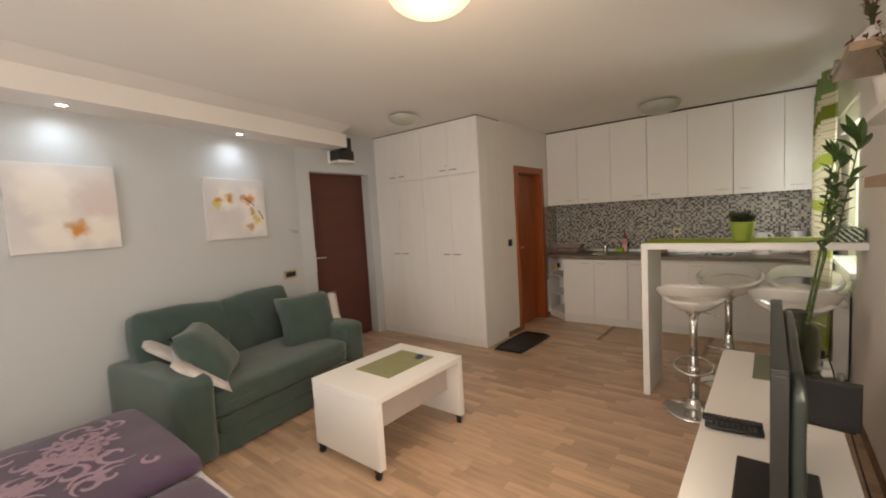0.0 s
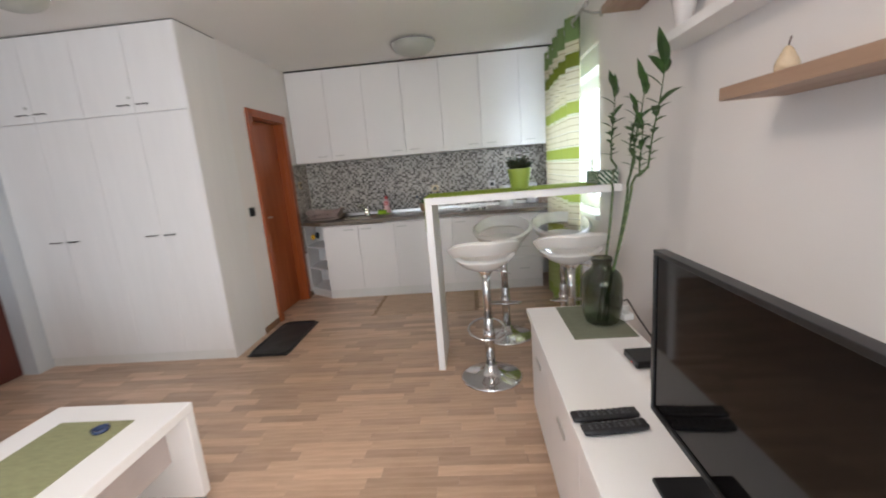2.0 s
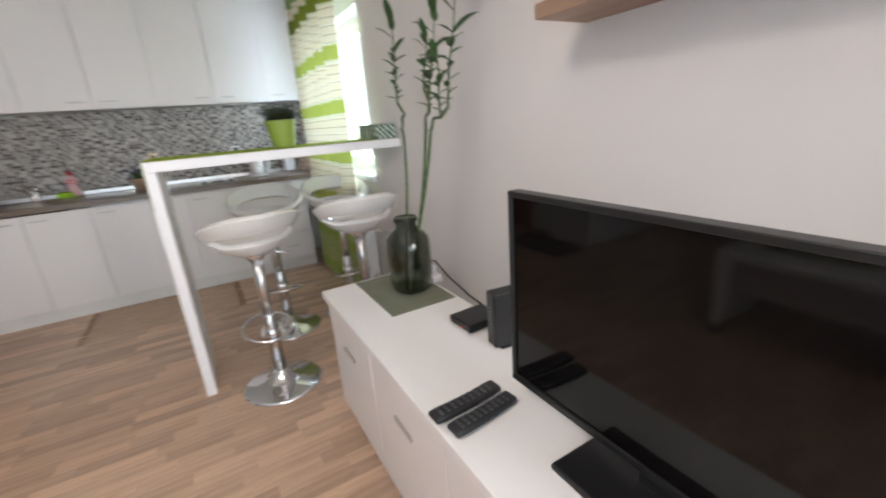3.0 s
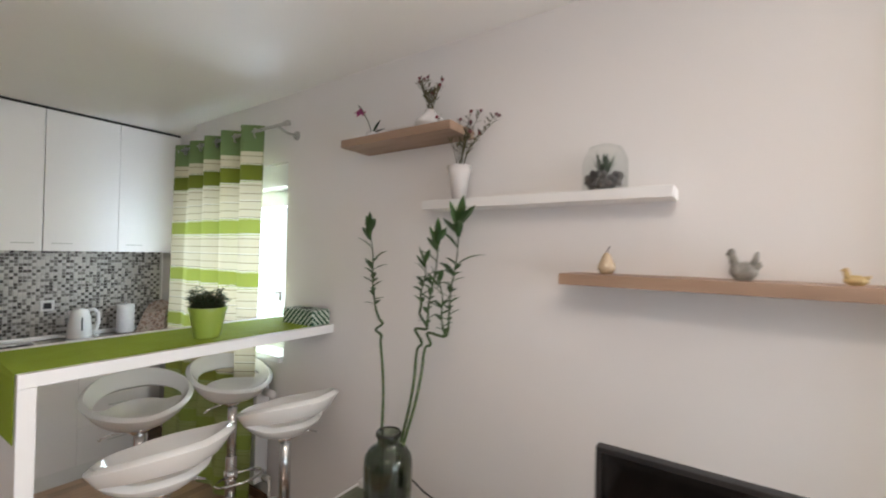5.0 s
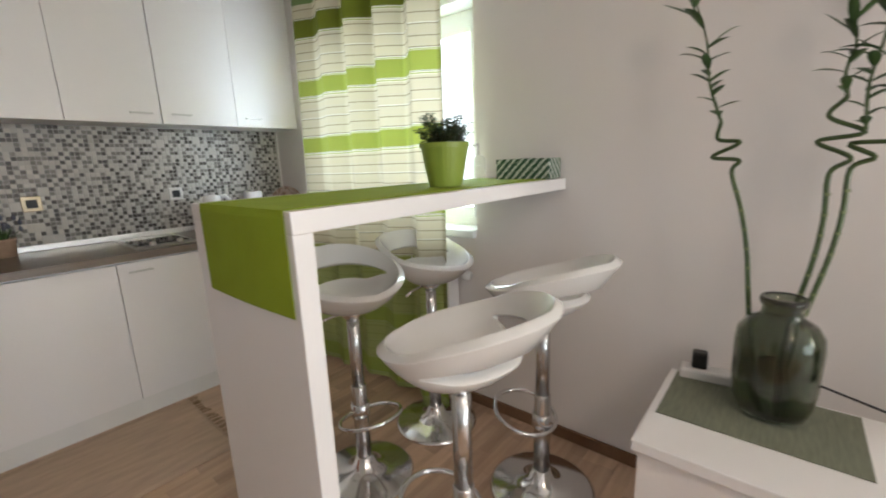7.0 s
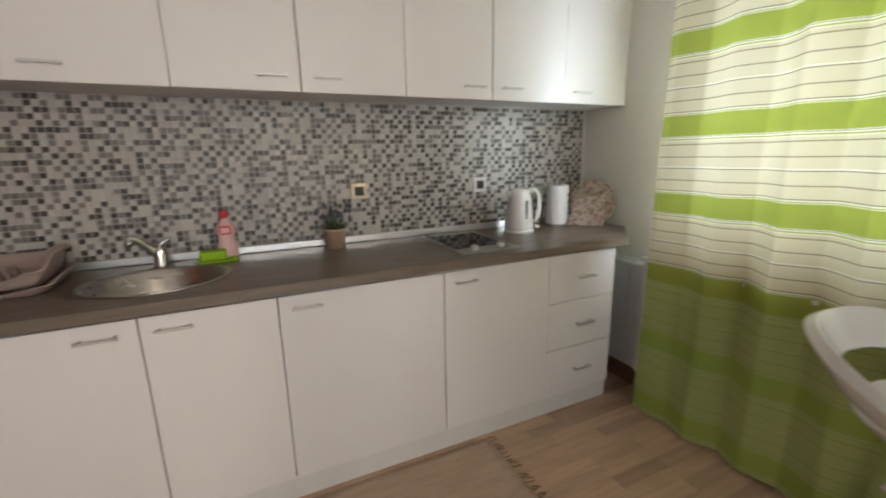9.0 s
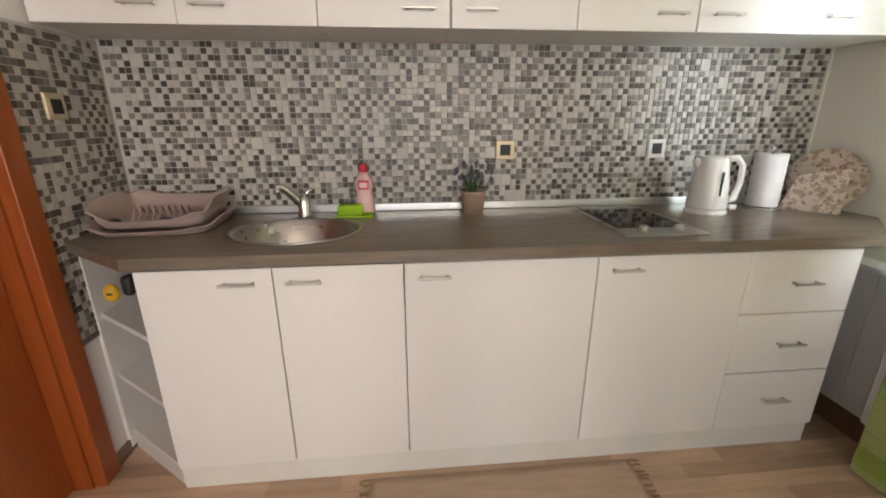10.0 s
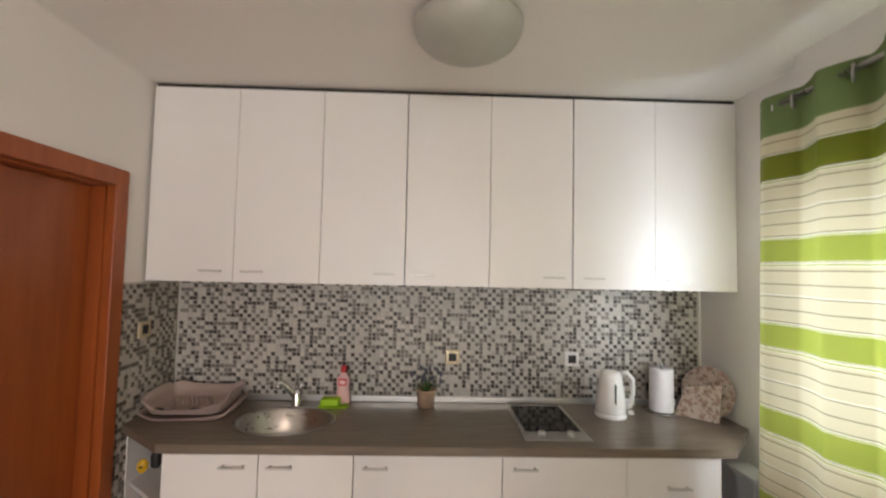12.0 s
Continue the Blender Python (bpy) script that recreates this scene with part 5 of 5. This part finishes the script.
LF, LZ = 5.29, (0.10, 0.822)
LX = (-1.975, -1.577, -1.180, -0.551, -0.016, 0.397)
for k, (a, b) in enumerate(zip(LX, LX[1:])):
    mid, w = (a + b) / 2, b - a
    drawers = k == 4
    cab = thing("base_cabinet", (mid, 5.55, 0), "white base cabinet with three drawers" if drawers else "white base cabinet with one door", "cabinet", "kitchen base cabinets")
    part("body", box((-w / 2 + 0.001, LF - 5.55 + 0.021, 0.101), (w / 2 - 0.001, 0.29, 0.70 if k in (0, 1) else 0.833)), WHITE_BOARD, cab)
    part("plinth", box((-w / 2, LF - 5.55 + 0.016, 0.0), (w / 2, LF - 5.55 + 0.0205, 0.10)), PLINTH, cab)
    for z0, z1 in ((0.10, 0.345), (0.349, 0.585), (0.589, 0.822)) if drawers else (LZ,):
        d = part("drawer" if drawers else "door", box((-w / 2 + (0.0008 if drawers else 0.0022), LF - 5.55, z0), (w / 2 - (0.0008 if k == 3 else 0.0022), LF - 5.55 + 0.0195, z1), 0.0015), GLOSS_BOARD, cab)
        hx = 0.01 if drawers else (w / 2 - 0.10 if k == 0 else -w / 2 + 0.095)
        handle(d, (hx, LF - 5.55, z1 - 0.118 if drawers else z1 - 0.045), 0.105)

# open corner shelves between the end cabinet and the partition
corner = thing("corner_shelf", (-2.13, 5.55, 0), "white open corner shelf unit below the worktop", "shelf unit")


def wedge(z0, z1):
    bm = bmesh.new()
    ring = [(0.153, -0.235), (0.153, 0.29), (-0.135, 0.29), (-0.135, -0.02)]
    low, high = [bm.verts.new((x, y, z0)) for x, y in ring], [bm.verts.new((x, y, z1)) for x, y in ring]
    for k in range(4):
        j = (k + 1) % 4
        bm.faces.new((low[k], low[j], high[j], high[k]))
    bm.faces.new(low[::-1])
    bm.faces.new(high)
    return bm


for z in (0.07, 0.32, 0.57):
    part("board", wedge(z, z + 0.018), WHITE_BOARD, corner)
part("side_panel", box((-0.148, -0.045, 0.02), (-0.1355, 0.29, 0.83), 0.002), WHITE_BOARD, corner)
part("plinth", wedge(0.0, 0.069), PLINTH, corner)
gadget = thing("hanging_gadget", (-2.155, 5.452, 0.70), "yellow and black gadget hanging inside the corner shelf", "gadget")
part("disc", at_pose(lathe([(0, 0), (0.025, 0), (0.028, 0.008), (0.025, 0.020), (0, 0.020)], 24), pose(0, 0, 0, 90, 0, 25) @ Matrix.Diagonal((0.8, 1.15, 1, 1))), YELLOW, gadget, smooth=True)
part("mark", box((-0.012, -0.0235, -0.004), (0.012, -0.0205, 0.003)), BLACK_MAT, gadget, "black mark")
part("cord", at_pose(soft((0.04, 0.05, 0.075), 0.018), pose(0.038, 0.035, 0.012)), BLACK_MAT, gadget, "dark bundle", True)

# worktop with chamfered ends and the sink's opening
HOLE, TOPZ = (-1.555, 5.545, 0.225, 0.178), 0.872
bm = bmesh.new()
outline = [(-2.276, 5.853), (-2.276, 5.475), (-1.985, 5.262), (0.44, 5.262), (0.68, 5.50), (0.68, 5.853)]
edge_pts = []
for (ax, ay), (bx, by) in zip(outline, outline[1:] + outline[:1]):
    steps = max(2, int(math.hypot(bx - ax, by - ay) / 0.12))
    edge_pts += [(ax + (bx - ax) * k / steps, ay + (by - ay) * k / steps) for k in range(steps)]
hole_pts = [(HOLE[0] + HOLE[2] * math.cos(k * math.tau / 40), HOLE[1] + HOLE[3] * math.sin(k * math.tau / 40)) for k in range(40)]
for z in (TOPZ, TOPZ - 0.036):
    own = bmesh.new()
    edges = []
    for ring in (edge_pts, hole_pts):
        vs = [own.verts.new((x, y, z)) for x, y in ring]
        edges += [own.edges.new((vs[k], vs[(k + 1) % len(vs)])) for k in range(len(vs))]
    bmesh.ops.triangle_fill(own, use_beauty=True, edges=edges)
    merge(bm, own)
for ring in (edge_pts, hole_pts):
    for (ax, ay), (bx, by) in zip(ring, ring[1:] + ring[:1]):
        bm.faces.new([bm.verts.new(v) for v in ((ax, ay, TOPZ), (bx, by, TOPZ), (bx, by, TOPZ - 0.036), (ax, ay, TOPZ - 0.036))])
bmesh.ops.remove_doubles(bm, verts=bm.verts[:], dist=0.0005)
tagged(part("worktop", bm, WORKTOP), "grey-brown wood-look worktop with chamfered ends", "worktop")
upstand = tagged(part("upstand", box((-2.06, 5.836, TOPZ + 0.001), (0.66, 5.852, TOPZ + 0.033), 0.003), material("aluminium", (0.74, 0.73, 0.72), 0.3, 1.0, vary=0.03)), "brushed aluminium strip along the back of the worktop", "trim", kind="structure")

sink = thing("sink", (HOLE[0], HOLE[1], TOPZ), "oval stainless steel sink set in the worktop", "sink")
bowl = lathe([(1.06, 0.001), (1.06, 0.004), (1.0, 0.005), (0.95, -0.004), (0.88, -0.10), (0.75, -0.14), (0.12, -0.15), (0.10, -0.155), (0, -0.155)], 48)
part("bowl", at_pose(bowl, Matrix.Diagonal((HOLE[2], HOLE[3], 1, 1))), STEEL, sink, smooth=True)
part("drain", at_pose(lathe([(0, 0.004), (0.03, 0.004), (0.034, 0), (0, 0)], 20), pose(0, 0, -0.150)), CHROME, sink, smooth=True)
tap = thing("tap", (-1.575, 5.765, TOPZ), "chrome single-lever mixer tap behind the sink", "tap")
part("body", lathe([(0, 0), (0.030, 0), (0.028, 0.008), (0.024, 0.014), (0.024, 0.062), (0.021, 0.075), (0.012, 0.083), (0, 0.085)], 24), CHROME, tap, smooth=True)
part("spout", tube(smooth_line([(0, 0, 0.040), (-0.028, -0.014, 0.078), (-0.058, -0.030, 0.114), (-0.074, -0.040, 0.126), (-0.086, -0.048, 0.120)]), 0.0165, 14, taper=0.78), CHROME, tap, smooth=True)
part("nozzle", tube([(-0.083, -0.046, 0.124), (-0.087, -0.049, 0.100)], 0.0135, 14), POLE, tap, "pale metal nozzle", True)
part("lever", tube([(0, 0, 0.080), (0.008, 0.0, 0.092), (0.040, -0.006, 0.112)], 0.009, 10, taper=0.7), CHROME, tap, smooth=True)

rack = thing("dish_rack", (-2.04, 5.655, TOPZ), "dusty pink plastic dish rack with a drip tray", "dish rack", turn=3)


def tray_profile(w, d, h, wave, rear):
    """A tray with wavy walls, higher at the rear."""
    bm = bmesh.new()
    steps = 72
    rows = []
    for scale, z in ((0.86, 0.0), (0.95, 0.45), (1.0, 0.93), (1.06, 0.96), (1.06, 1.0), (0.985, 1.0), (0.93, 0.45), (0.84, 0.10)):
        row = []
        for k in range(steps):
            a = k * math.tau / steps
            c, s = math.cos(a), math.sin(a)
            x, y = w / 2 * math.copysign(abs(c) ** 0.35, c), d / 2 * math.copysign(abs(s) ** 0.35, s)
            top = h * (1 + rear * math.sin(a) + wave * math.cos(2 * a) + wave * 0.6 * math.cos(6 * a + 0.6))
            row.append(bm.verts.new((x * scale, y * scale, z * top)))
        rows.append(row)
    for p, q in zip(rows, rows[1:]):
        for k in range(steps):
            bm.faces.new((p[k], p[(k + 1) % steps], q[(k + 1) % steps], q[k]))
    bm.faces.new(rows[0][::-1])
    bm.faces.new(rows[-1])
    return bm


part("drip_tray", tray_profile(0.40, 0.32, 0.036, 0.20, 0.15), RACK, rack, smooth=True)
part("basket", at_pose(tray_profile(0.38, 0.30, 0.072, 0.20, 0.28), pose(0, 0, 0.026)), RACK, rack, smooth=True)
for k in range(9):
    part("divider", tube([(-0.09 + k * 0.022, -0.06, 0.035), (-0.09 + k * 0.022, -0.03, 0.085), (-0.09 + k * 0.022, 0.0, 0.035)], 0.003, 6), RACK, rack, smooth=True)
for x in (-0.10, 0.06):
    part("slot", at_pose(lathe([(0, 0), (0.020, 0), (0.020, 0.004), (0, 0.004)], 20), pose(x, -0.140, 0.055, 98, 0, 0) @ Matrix.Diagonal((1.2, 0.5, 1, 1))), GAP, rack, "dark drain slot")

dish = thing("sponge_dish", (-1.375, 5.755, TOPZ), "yellow-green soap dish with a lime sponge", "dish")
part("dish", box((-0.075, -0.045, 0.001), (0.075, 0.04, 0.010), 0.004), SPONGE, dish)
part("sponge", at_pose(soft((0.10, 0.06, 0.038), 0.008, 0, 7), pose(-0.015, -0.005, 0.0295)), SPONGE, dish, "lime sponge", True)
bottle = thing("soap_bottle", (-1.335, 5.795, TOPZ), "pink washing-up liquid bottle with a red cap", "bottle")
bottle.scale = (1.2, 1.2, 1.05)
part("bottle", at_pose(lathe([(0, 0), (0.030, 0.0), (0.034, 0.01), (0.031, 0.06), (0.026, 0.085), (0.032, 0.11), (0.030, 0.135), (0.014, 0.155), (0.012, 0.165), (0, 0.165)], 24), Matrix.Diagonal((1, 0.65, 1, 1))), PINK_SOAP, bottle, smooth=True)
part("cap", lathe([(0, 0.165), (0.014, 0.165), (0.014, 0.185), (0.010, 0.196), (0, 0.197)], 18), RED, bottle, "red cap", True)
part("label", at_pose(box((-0.018, -0.0265, 0.10), (0.018, -0.0205, 0.135), 0.002), Matrix()), RED, bottle, "red and white label")
part("label_band", box((-0.013, -0.0275, 0.108), (0.013, -0.0268, 0.127)), PINK_SOAP, bottle)

herb = thing("herb_pot", (-0.885, 5.775, TOPZ), "small lavender-like plant in a pale clay pot", "potted plant")
part("pot", lathe([(0, 0), (0.042, 0), (0.050, 0.080), (0.053, 0.082), (0.053, 0.092), (0.046, 0.092), (0.044, 0.07), (0, 0.07)], 26), TERRACOTTA, herb, smooth=True)
for k in range(30):
    a, r = k * 2.4, 0.042 * math.sqrt(k / 30)
    tip = Vector((math.cos(a) * r * 2.2, math.sin(a) * r * 1.2, 0.13 + 0.08 * rnd.random()))
    tuft = leaf((math.cos(a) * r * 0.6, math.sin(a) * r * 0.6, 0.07), tip - Vector((0, 0, 0.07)), 0.09, 0.008, 0.05)
    part("leaf", tuft, LEAF, herb)
    if k % 2:
        part("flower", at_pose(lathe([(0, -0.016), (0.008, -0.008), (0.008, 0.006), (0, 0.018)], 8), Matrix.Translation(tip)), material("grey_lavender", (0.10, 0.105, 0.14), 0.8) if k == 1 else bpy.data.materials["grey_lavender"], herb)

hob = thing("hob", (-0.295, 5.565, TOPZ), "small two-plate glass hob with a steel edge", "hob")
part("frame", box((-0.150, -0.235, 0.001), (0.150, 0.235, 0.006), 0.002), STEEL, hob)
part("glass", box((-0.130, -0.135, 0.006), (0.130, 0.225, 0.009), 0.001), SCREEN, hob, "black ceramic glass")
for y in (-0.045, 0.135):
    part("ring", lathe([(0.076, 0), (0.078, 0), (0.078, 0.0004), (0.076, 0.0004)], 36), TV_BACK, hob)
    hob.children[-1].location = (0, y, 0.0092)
for x in (-0.065, 0.065):
    part("knob", at_pose(lathe([(0, 0), (0.017, 0), (0.016, 0.018), (0.013, 0.021), (0, 0.021)], 20), pose(x, -0.188, 0.006)), NICKEL, hob, "steel control knob", True)

kettle = thing("kettle", (0.075, 5.665, TOPZ), "white plastic electric kettle on its base", "kettle", turn=-20)
kettle.scale = (0.94, 0.94, 1.06)
part("power_base", lathe([(0, 0), (0.082, 0), (0.085, 0.008), (0.080, 0.018), (0, 0.02)], 32), KETTLE, kettle, smooth=True)
part("body", lathe([(0, 0.021), (0.077, 0.021), (0.080, 0.03), (0.074, 0.10), (0.064, 0.17), (0.055, 0.205), (0.048, 0.215), (0.02, 0.222), (0, 0.223)], 36), KETTLE, kettle, smooth=True)
part("spout", tube([(-0.045, 0, 0.175), (-0.072, 0, 0.205)], 0.022, 12, taper=0.6), KETTLE, kettle, smooth=True)
part("handle", tube([(0.045, 0, 0.205), (0.085, 0, 0.212), (0.112, 0, 0.185), (0.115, 0, 0.12), (0.10, 0, 0.06), (0.072, 0, 0.05)], 0.013, 12), KETTLE, kettle, smooth=True)
part("gauge", box((0.018, -0.0745, 0.075), (0.027, -0.066, 0.165), 0.002), material("dark_gauge", (0.03, 0.06, 0.06), 0.1), kettle, "dark water gauge")
part("switch", box((0.09, -0.012, 0.018), (0.118, 0.012, 0.036), 0.005), KETTLE, kettle)

towel = thing("paper_towel_roll", (0.375, 5.72, TOPZ), "white paper towel roll on a chrome wire stand", "paper towel")
part("roll", lathe([(0.016, 0.014), (0.058, 0.014), (0.059, 0.02), (0.059, 0.228), (0.058, 0.234), (0.016, 0.234)], 36), PAPER, towel, smooth=True)
part("core", lathe([(0, 0.0), (0.006, 0.0), (0.006, 0.25), (0.011, 0.258), (0, 0.266)], 14), CHROME, towel, smooth=True)
part("stand", tube([(0.072 * math.cos(k * math.tau / 28), 0.072 * math.sin(k * math.tau / 28), 0.006) for k in range(28)], 0.004, 6, closed=True), CHROME, towel, smooth=True)
part("arm", tube([(0.072, 0, 0.006), (0.074, 0, 0.06), (0.068, 0.01, 0.065)], 0.003, 6), CHROME, towel, smooth=True)

board = thing("serving_board", (0.590, 5.665, TOPZ), "round floral-patterned serving board leaning in the corner", "board", turn=-58)
part("board", at_pose(lathe([(0, 0), (0.128, 0), (0.132, 0.005), (0.128, 0.010), (0, 0.010)], 44), pose(0, 0, 0.127, 76, 0, 0)), FLORAL, board)
board = thing("placemat_board", (0.515, 5.615, TOPZ), "straight-edged floral board leaning before the round one", "board", turn=-42)
slab = bmesh.new()
low = [slab.verts.new((x, y, 0.001)) for x, y in ((-0.115, -0.004), (0.085, -0.004), (0.085, 0.004), (-0.115, 0.004))]
high = [slab.verts.new((x, y, z)) for x, y, z in ((-0.070, -0.004, 0.150), (0.090, -0.004, 0.185), (0.090, 0.004, 0.185), (-0.070, 0.004, 0.150))]
for k in range(4):
    slab.faces.new((low[k], low[(k + 1) % 4], high[(k + 1) % 4], high[k]))
slab.faces.new(low[::-1])
slab.faces.new(high)
part("board", at_pose(slab, pose(0, 0, 0, -14, 0, 0)), FLORAL, board)


def socket(at, turn, mat, label):
    ob = thing("wall_socket", at, label, "socket", turn=turn)
    part("frame", box((-0.040, -0.012, -0.040), (0.040, 0.0, 0.040), 0.004), mat, ob)
    part("insert", box((-0.022, -0.0137, -0.022), (0.022, -0.0122, 0.022)), BLACK_MAT, ob, "dark square insert")
    part("outlet", at_pose(lathe([(0.017, 0), (0.019, 0), (0.019, 0.0012), (0.017, 0.0012)], 22), pose(0, -0.0138, 0, 90, 0, 0)), BLACK, ob)
    part("inner_frame", boxes(((-0.030, -0.0145, -0.030), (0.030, -0.0125, -0.023)), ((-0.030, -0.0145, 0.023), (0.030, -0.0125, 0.030)), ((-0.030, -0.0145, -0.023), (-0.023, -0.0125, 0.023)), ((0.023, -0.0145, -0.023), (0.030, -0.0125, 0.023))), mat, ob)


socket((-0.742, 5.848, 1.122), 0, GOLD, "champagne-framed wall socket on the mosaic")
socket((-0.068, 5.848, 1.122), 0, KETTLE, "white-framed wall socket on the mosaic")
socket((BATH + 0.010, 5.57, 1.29), 90, GOLD, "champagne-framed switch on the side mosaic")
socket((BATH, 4.46, 1.11), 90, BLACK, "small dark light switch beside the bathroom door")

mat = thing("boot_tray", (-2.025, 4.21, 0.0), "black glossy plastic boot tray on the floor", "tray")
part("base", at_pose(soft((0.33, 0.72, 0.012), 0.005, 0, 7), pose(0, 0, 0.007)), BLACK_MAT, mat)
part("rim", tube([(0.158 * math.copysign(abs(math.cos(a)) ** 0.25, math.cos(a)), 0.352 * math.copysign(abs(math.sin(a)) ** 0.25, math.sin(a)), 0.017) for a in [k * math.tau / 48 + 0.01 for k in range(48)]], 0.009, 8, closed=True), BLACK, mat, smooth=True)

rug = thing("kitchen_rug", (-0.84, 4.985, 0.0), "tan cotton rug with brown fringed ends", "rug")
part("cloth", sheet(lambda u, v: Vector((-0.485 + 0.97 * u, -0.34 + 0.63 * v, 0.006 + 0.0015 * noise.noise(Vector((u * 9, v * 5, 0))))), 40, 20, 0.004), RUG, rug, smooth=True)
rnd = random.Random(6)
for s in (-1, 1):
    tassels = bmesh.new()
    for k in range(30):
        y = -0.34 + 0.63 * (k + rnd.uniform(0.1, 0.9)) / 30
        x = s * 0.484
        tube([(x, y, 0.006), (x + s * 0.02, y + rnd.uniform(-0.008, 0.008), 0.005), (x + s * rnd.uniform(0.03, 0.045), y + rnd.uniform(-0.015, 0.015), 0.004)], 0.0028, 4, tassels)
    tagged(part("fringe", tassels, FRINGE, rug, "brown twisted fringe"), kind="stuff")


# ---- pieces of floor and mosaic, last ----
def piece_mesh(name, size, bevel, mat):
    """A flat tile round its centre, 20 triangles, its top edge bevelled; it faces up."""
    x, y, z = (s / 2 for s in size)
    b = bevel
    verts = [(-x, -y, -z), (x, -y, -z), (x, y, -z), (-x, y, -z), (-x, -y, z - b), (x, -y, z - b), (x, y, z - b), (-x, y, z - b),
             (-x + b, -y + b, z), (x - b, -y + b, z), (x - b, y - b, z), (-x + b, y - b, z)]
    faces = [(0, 1, 5, 4), (1, 2, 6, 5), (2, 3, 7, 6), (3, 0, 4, 7), (4, 5, 9, 8), (5, 6, 10, 9), (6, 7, 11, 10), (7, 4, 8, 11), (8, 9, 10, 11)]
    me = bpy.data.meshes.new(name)
    me.from_pydata(verts, [], faces)
    if mat:
        me.materials.append(mat)
    return me, verts, faces


def joined(name, items, mat, parent, label):
    """One mesh of many pieces: (matrix, verts, faces)."""
    vs, fs = [], []
    for m, verts, faces in items:
        base = len(vs)
        vs += [tuple(m @ Vector(v)) for v in verts]
        fs += [tuple(base + i for i in f) for f in faces]
    me = bpy.data.meshes.new(name)
    me.from_pydata(vs, [], fs)
    me.materials.append(mat)
    ob = new(name, me)
    ob.parent = parent
    return tagged(ob, label, kind="stuff")


# laminate strips run along x, in rows 65 mm wide, staggered
floor = new("floor")
tagged(floor, "light oak laminate floor in staggered strips", "floor", kind="structure")
LENGTHS = (0.26, 0.34, 0.42)
strip_meshes = {n: piece_mesh("strip", (n - 0.0006, 0.0646, 0.006), 0.0004, FLOOR_WOOD) for n in LENGTHS}
rnd, rest, made, row, y = random.Random(21), [], 0, 0, SOUTH
while y < NORTH:
    x = WEST - 0.25 - rnd.random() * 0.3
    while x < EAST + 0.1:
        n = rnd.choice(LENGTHS)
        centre = (x + n / 2, y + 0.0325, -0.003)
        me, verts, faces = strip_meshes[n]
        if 2.05 < y < 3.95 and -1.65 < centre[0] < -0.15 and made < 300:
            ob = new("floor_strip", me)
            ob.location, ob.parent, made = centre, floor, made + 1
        else:
            rest.append((Matrix.Translation(centre), verts, faces))
        x += n
    y += 0.065
joined("floor_strips", rest, FLOOR_REST, floor, "the further oak laminate strips")

# mosaic of 23 mm glass tiles on the kitchen wall and its return
PITCH = 0.0232
tile_meshes = [piece_mesh("tile", (0.0202, 0.0202, 0.006), 0.0012, m) for m in (TILE_LIGHT, TILE_MID, TILE_DARK)]
big_mesh = piece_mesh("tile", (0.0438, 0.0438, 0.006), 0.001, TILE_LIGHT)
back = tagged(part("mosaic_splashback", boxes(((UX[0] - 0.008, NORTH - 0.006, 0.872), (0.672, NORTH - 0.001, 1.530))), GROUT), "grey, black and white glass mosaic splashback", "splashback", kind="structure")
side = tagged(part("mosaic_return", boxes(((BATH + 0.001, 5.418, 0.51), (BATH + 0.006, NORTH - 0.007, 1.522))), GROUT), "grey, black and white glass mosaic on the side wall", "splashback", kind="structure")


def lay(parent, cols, rows, origin, along, facing, near, seed):
    rnd, heaps, made, taken, before = random.Random(seed), ([], [], []), 0, set(), {}
    turn = Matrix((along, (0, 0, 1), facing)).transposed().to_4x4()
    for r in range(rows):
        for c in range(cols):
            if (r, c) in taken:
                continue
            big = rnd.random() < 0.008 and c + 1 < cols and r + 1 < rows and (r, c + 1) not in taken
            if big:
                taken.update(((r, c + 1), (r + 1, c), (r + 1, c + 1)))
            pale = 0.43 + (0.13 if before.get((r, c - 1), 0) else -0.13) + (0.12 if before.get((r - 1, c), 0) else -0.12)
            kind = 0 if big or rnd.random() < pale else rnd.choices((1, 2), (0.58, 0.42))[0]
            before[(r, c)] = kind
            me, verts, faces = big_mesh if big else tile_meshes[kind]
            half = 1.0 if big else 0.5
            at = Vector(origin) + Vector(along) * PITCH * (c + half) + Vector((0, 0, PITCH * (r + half)))
            m = Matrix.Translation(at) @ turn
            if near(c, r) and made < 300:
                ob = new("tile", me)
                ob.matrix_world, ob.parent, made = m, parent, made + 1
            else:
                heaps[kind].append((m, verts, faces))
    for heap, tile, label in zip(heaps, (TILE_LIGHT, TILE_MID, TILE_DARK), ("pale mosaic tiles", "grey mosaic tiles", "dark mosaic tiles")):
        joined("tiles", heap, tile, parent, label)


lay(back, 126, 27, (UX[0] + 0.004, NORTH - 0.0065, 0.903), (1, 0, 0), (0, -1, 0), lambda c, r: 48 <= c < 68 and 3 <= r < 19, 31)
lay(side, 18, 43, (BATH + 0.0065, 5.422, 0.515), (0, 1, 0), (1, 0, 0), lambda c, r: False, 32)
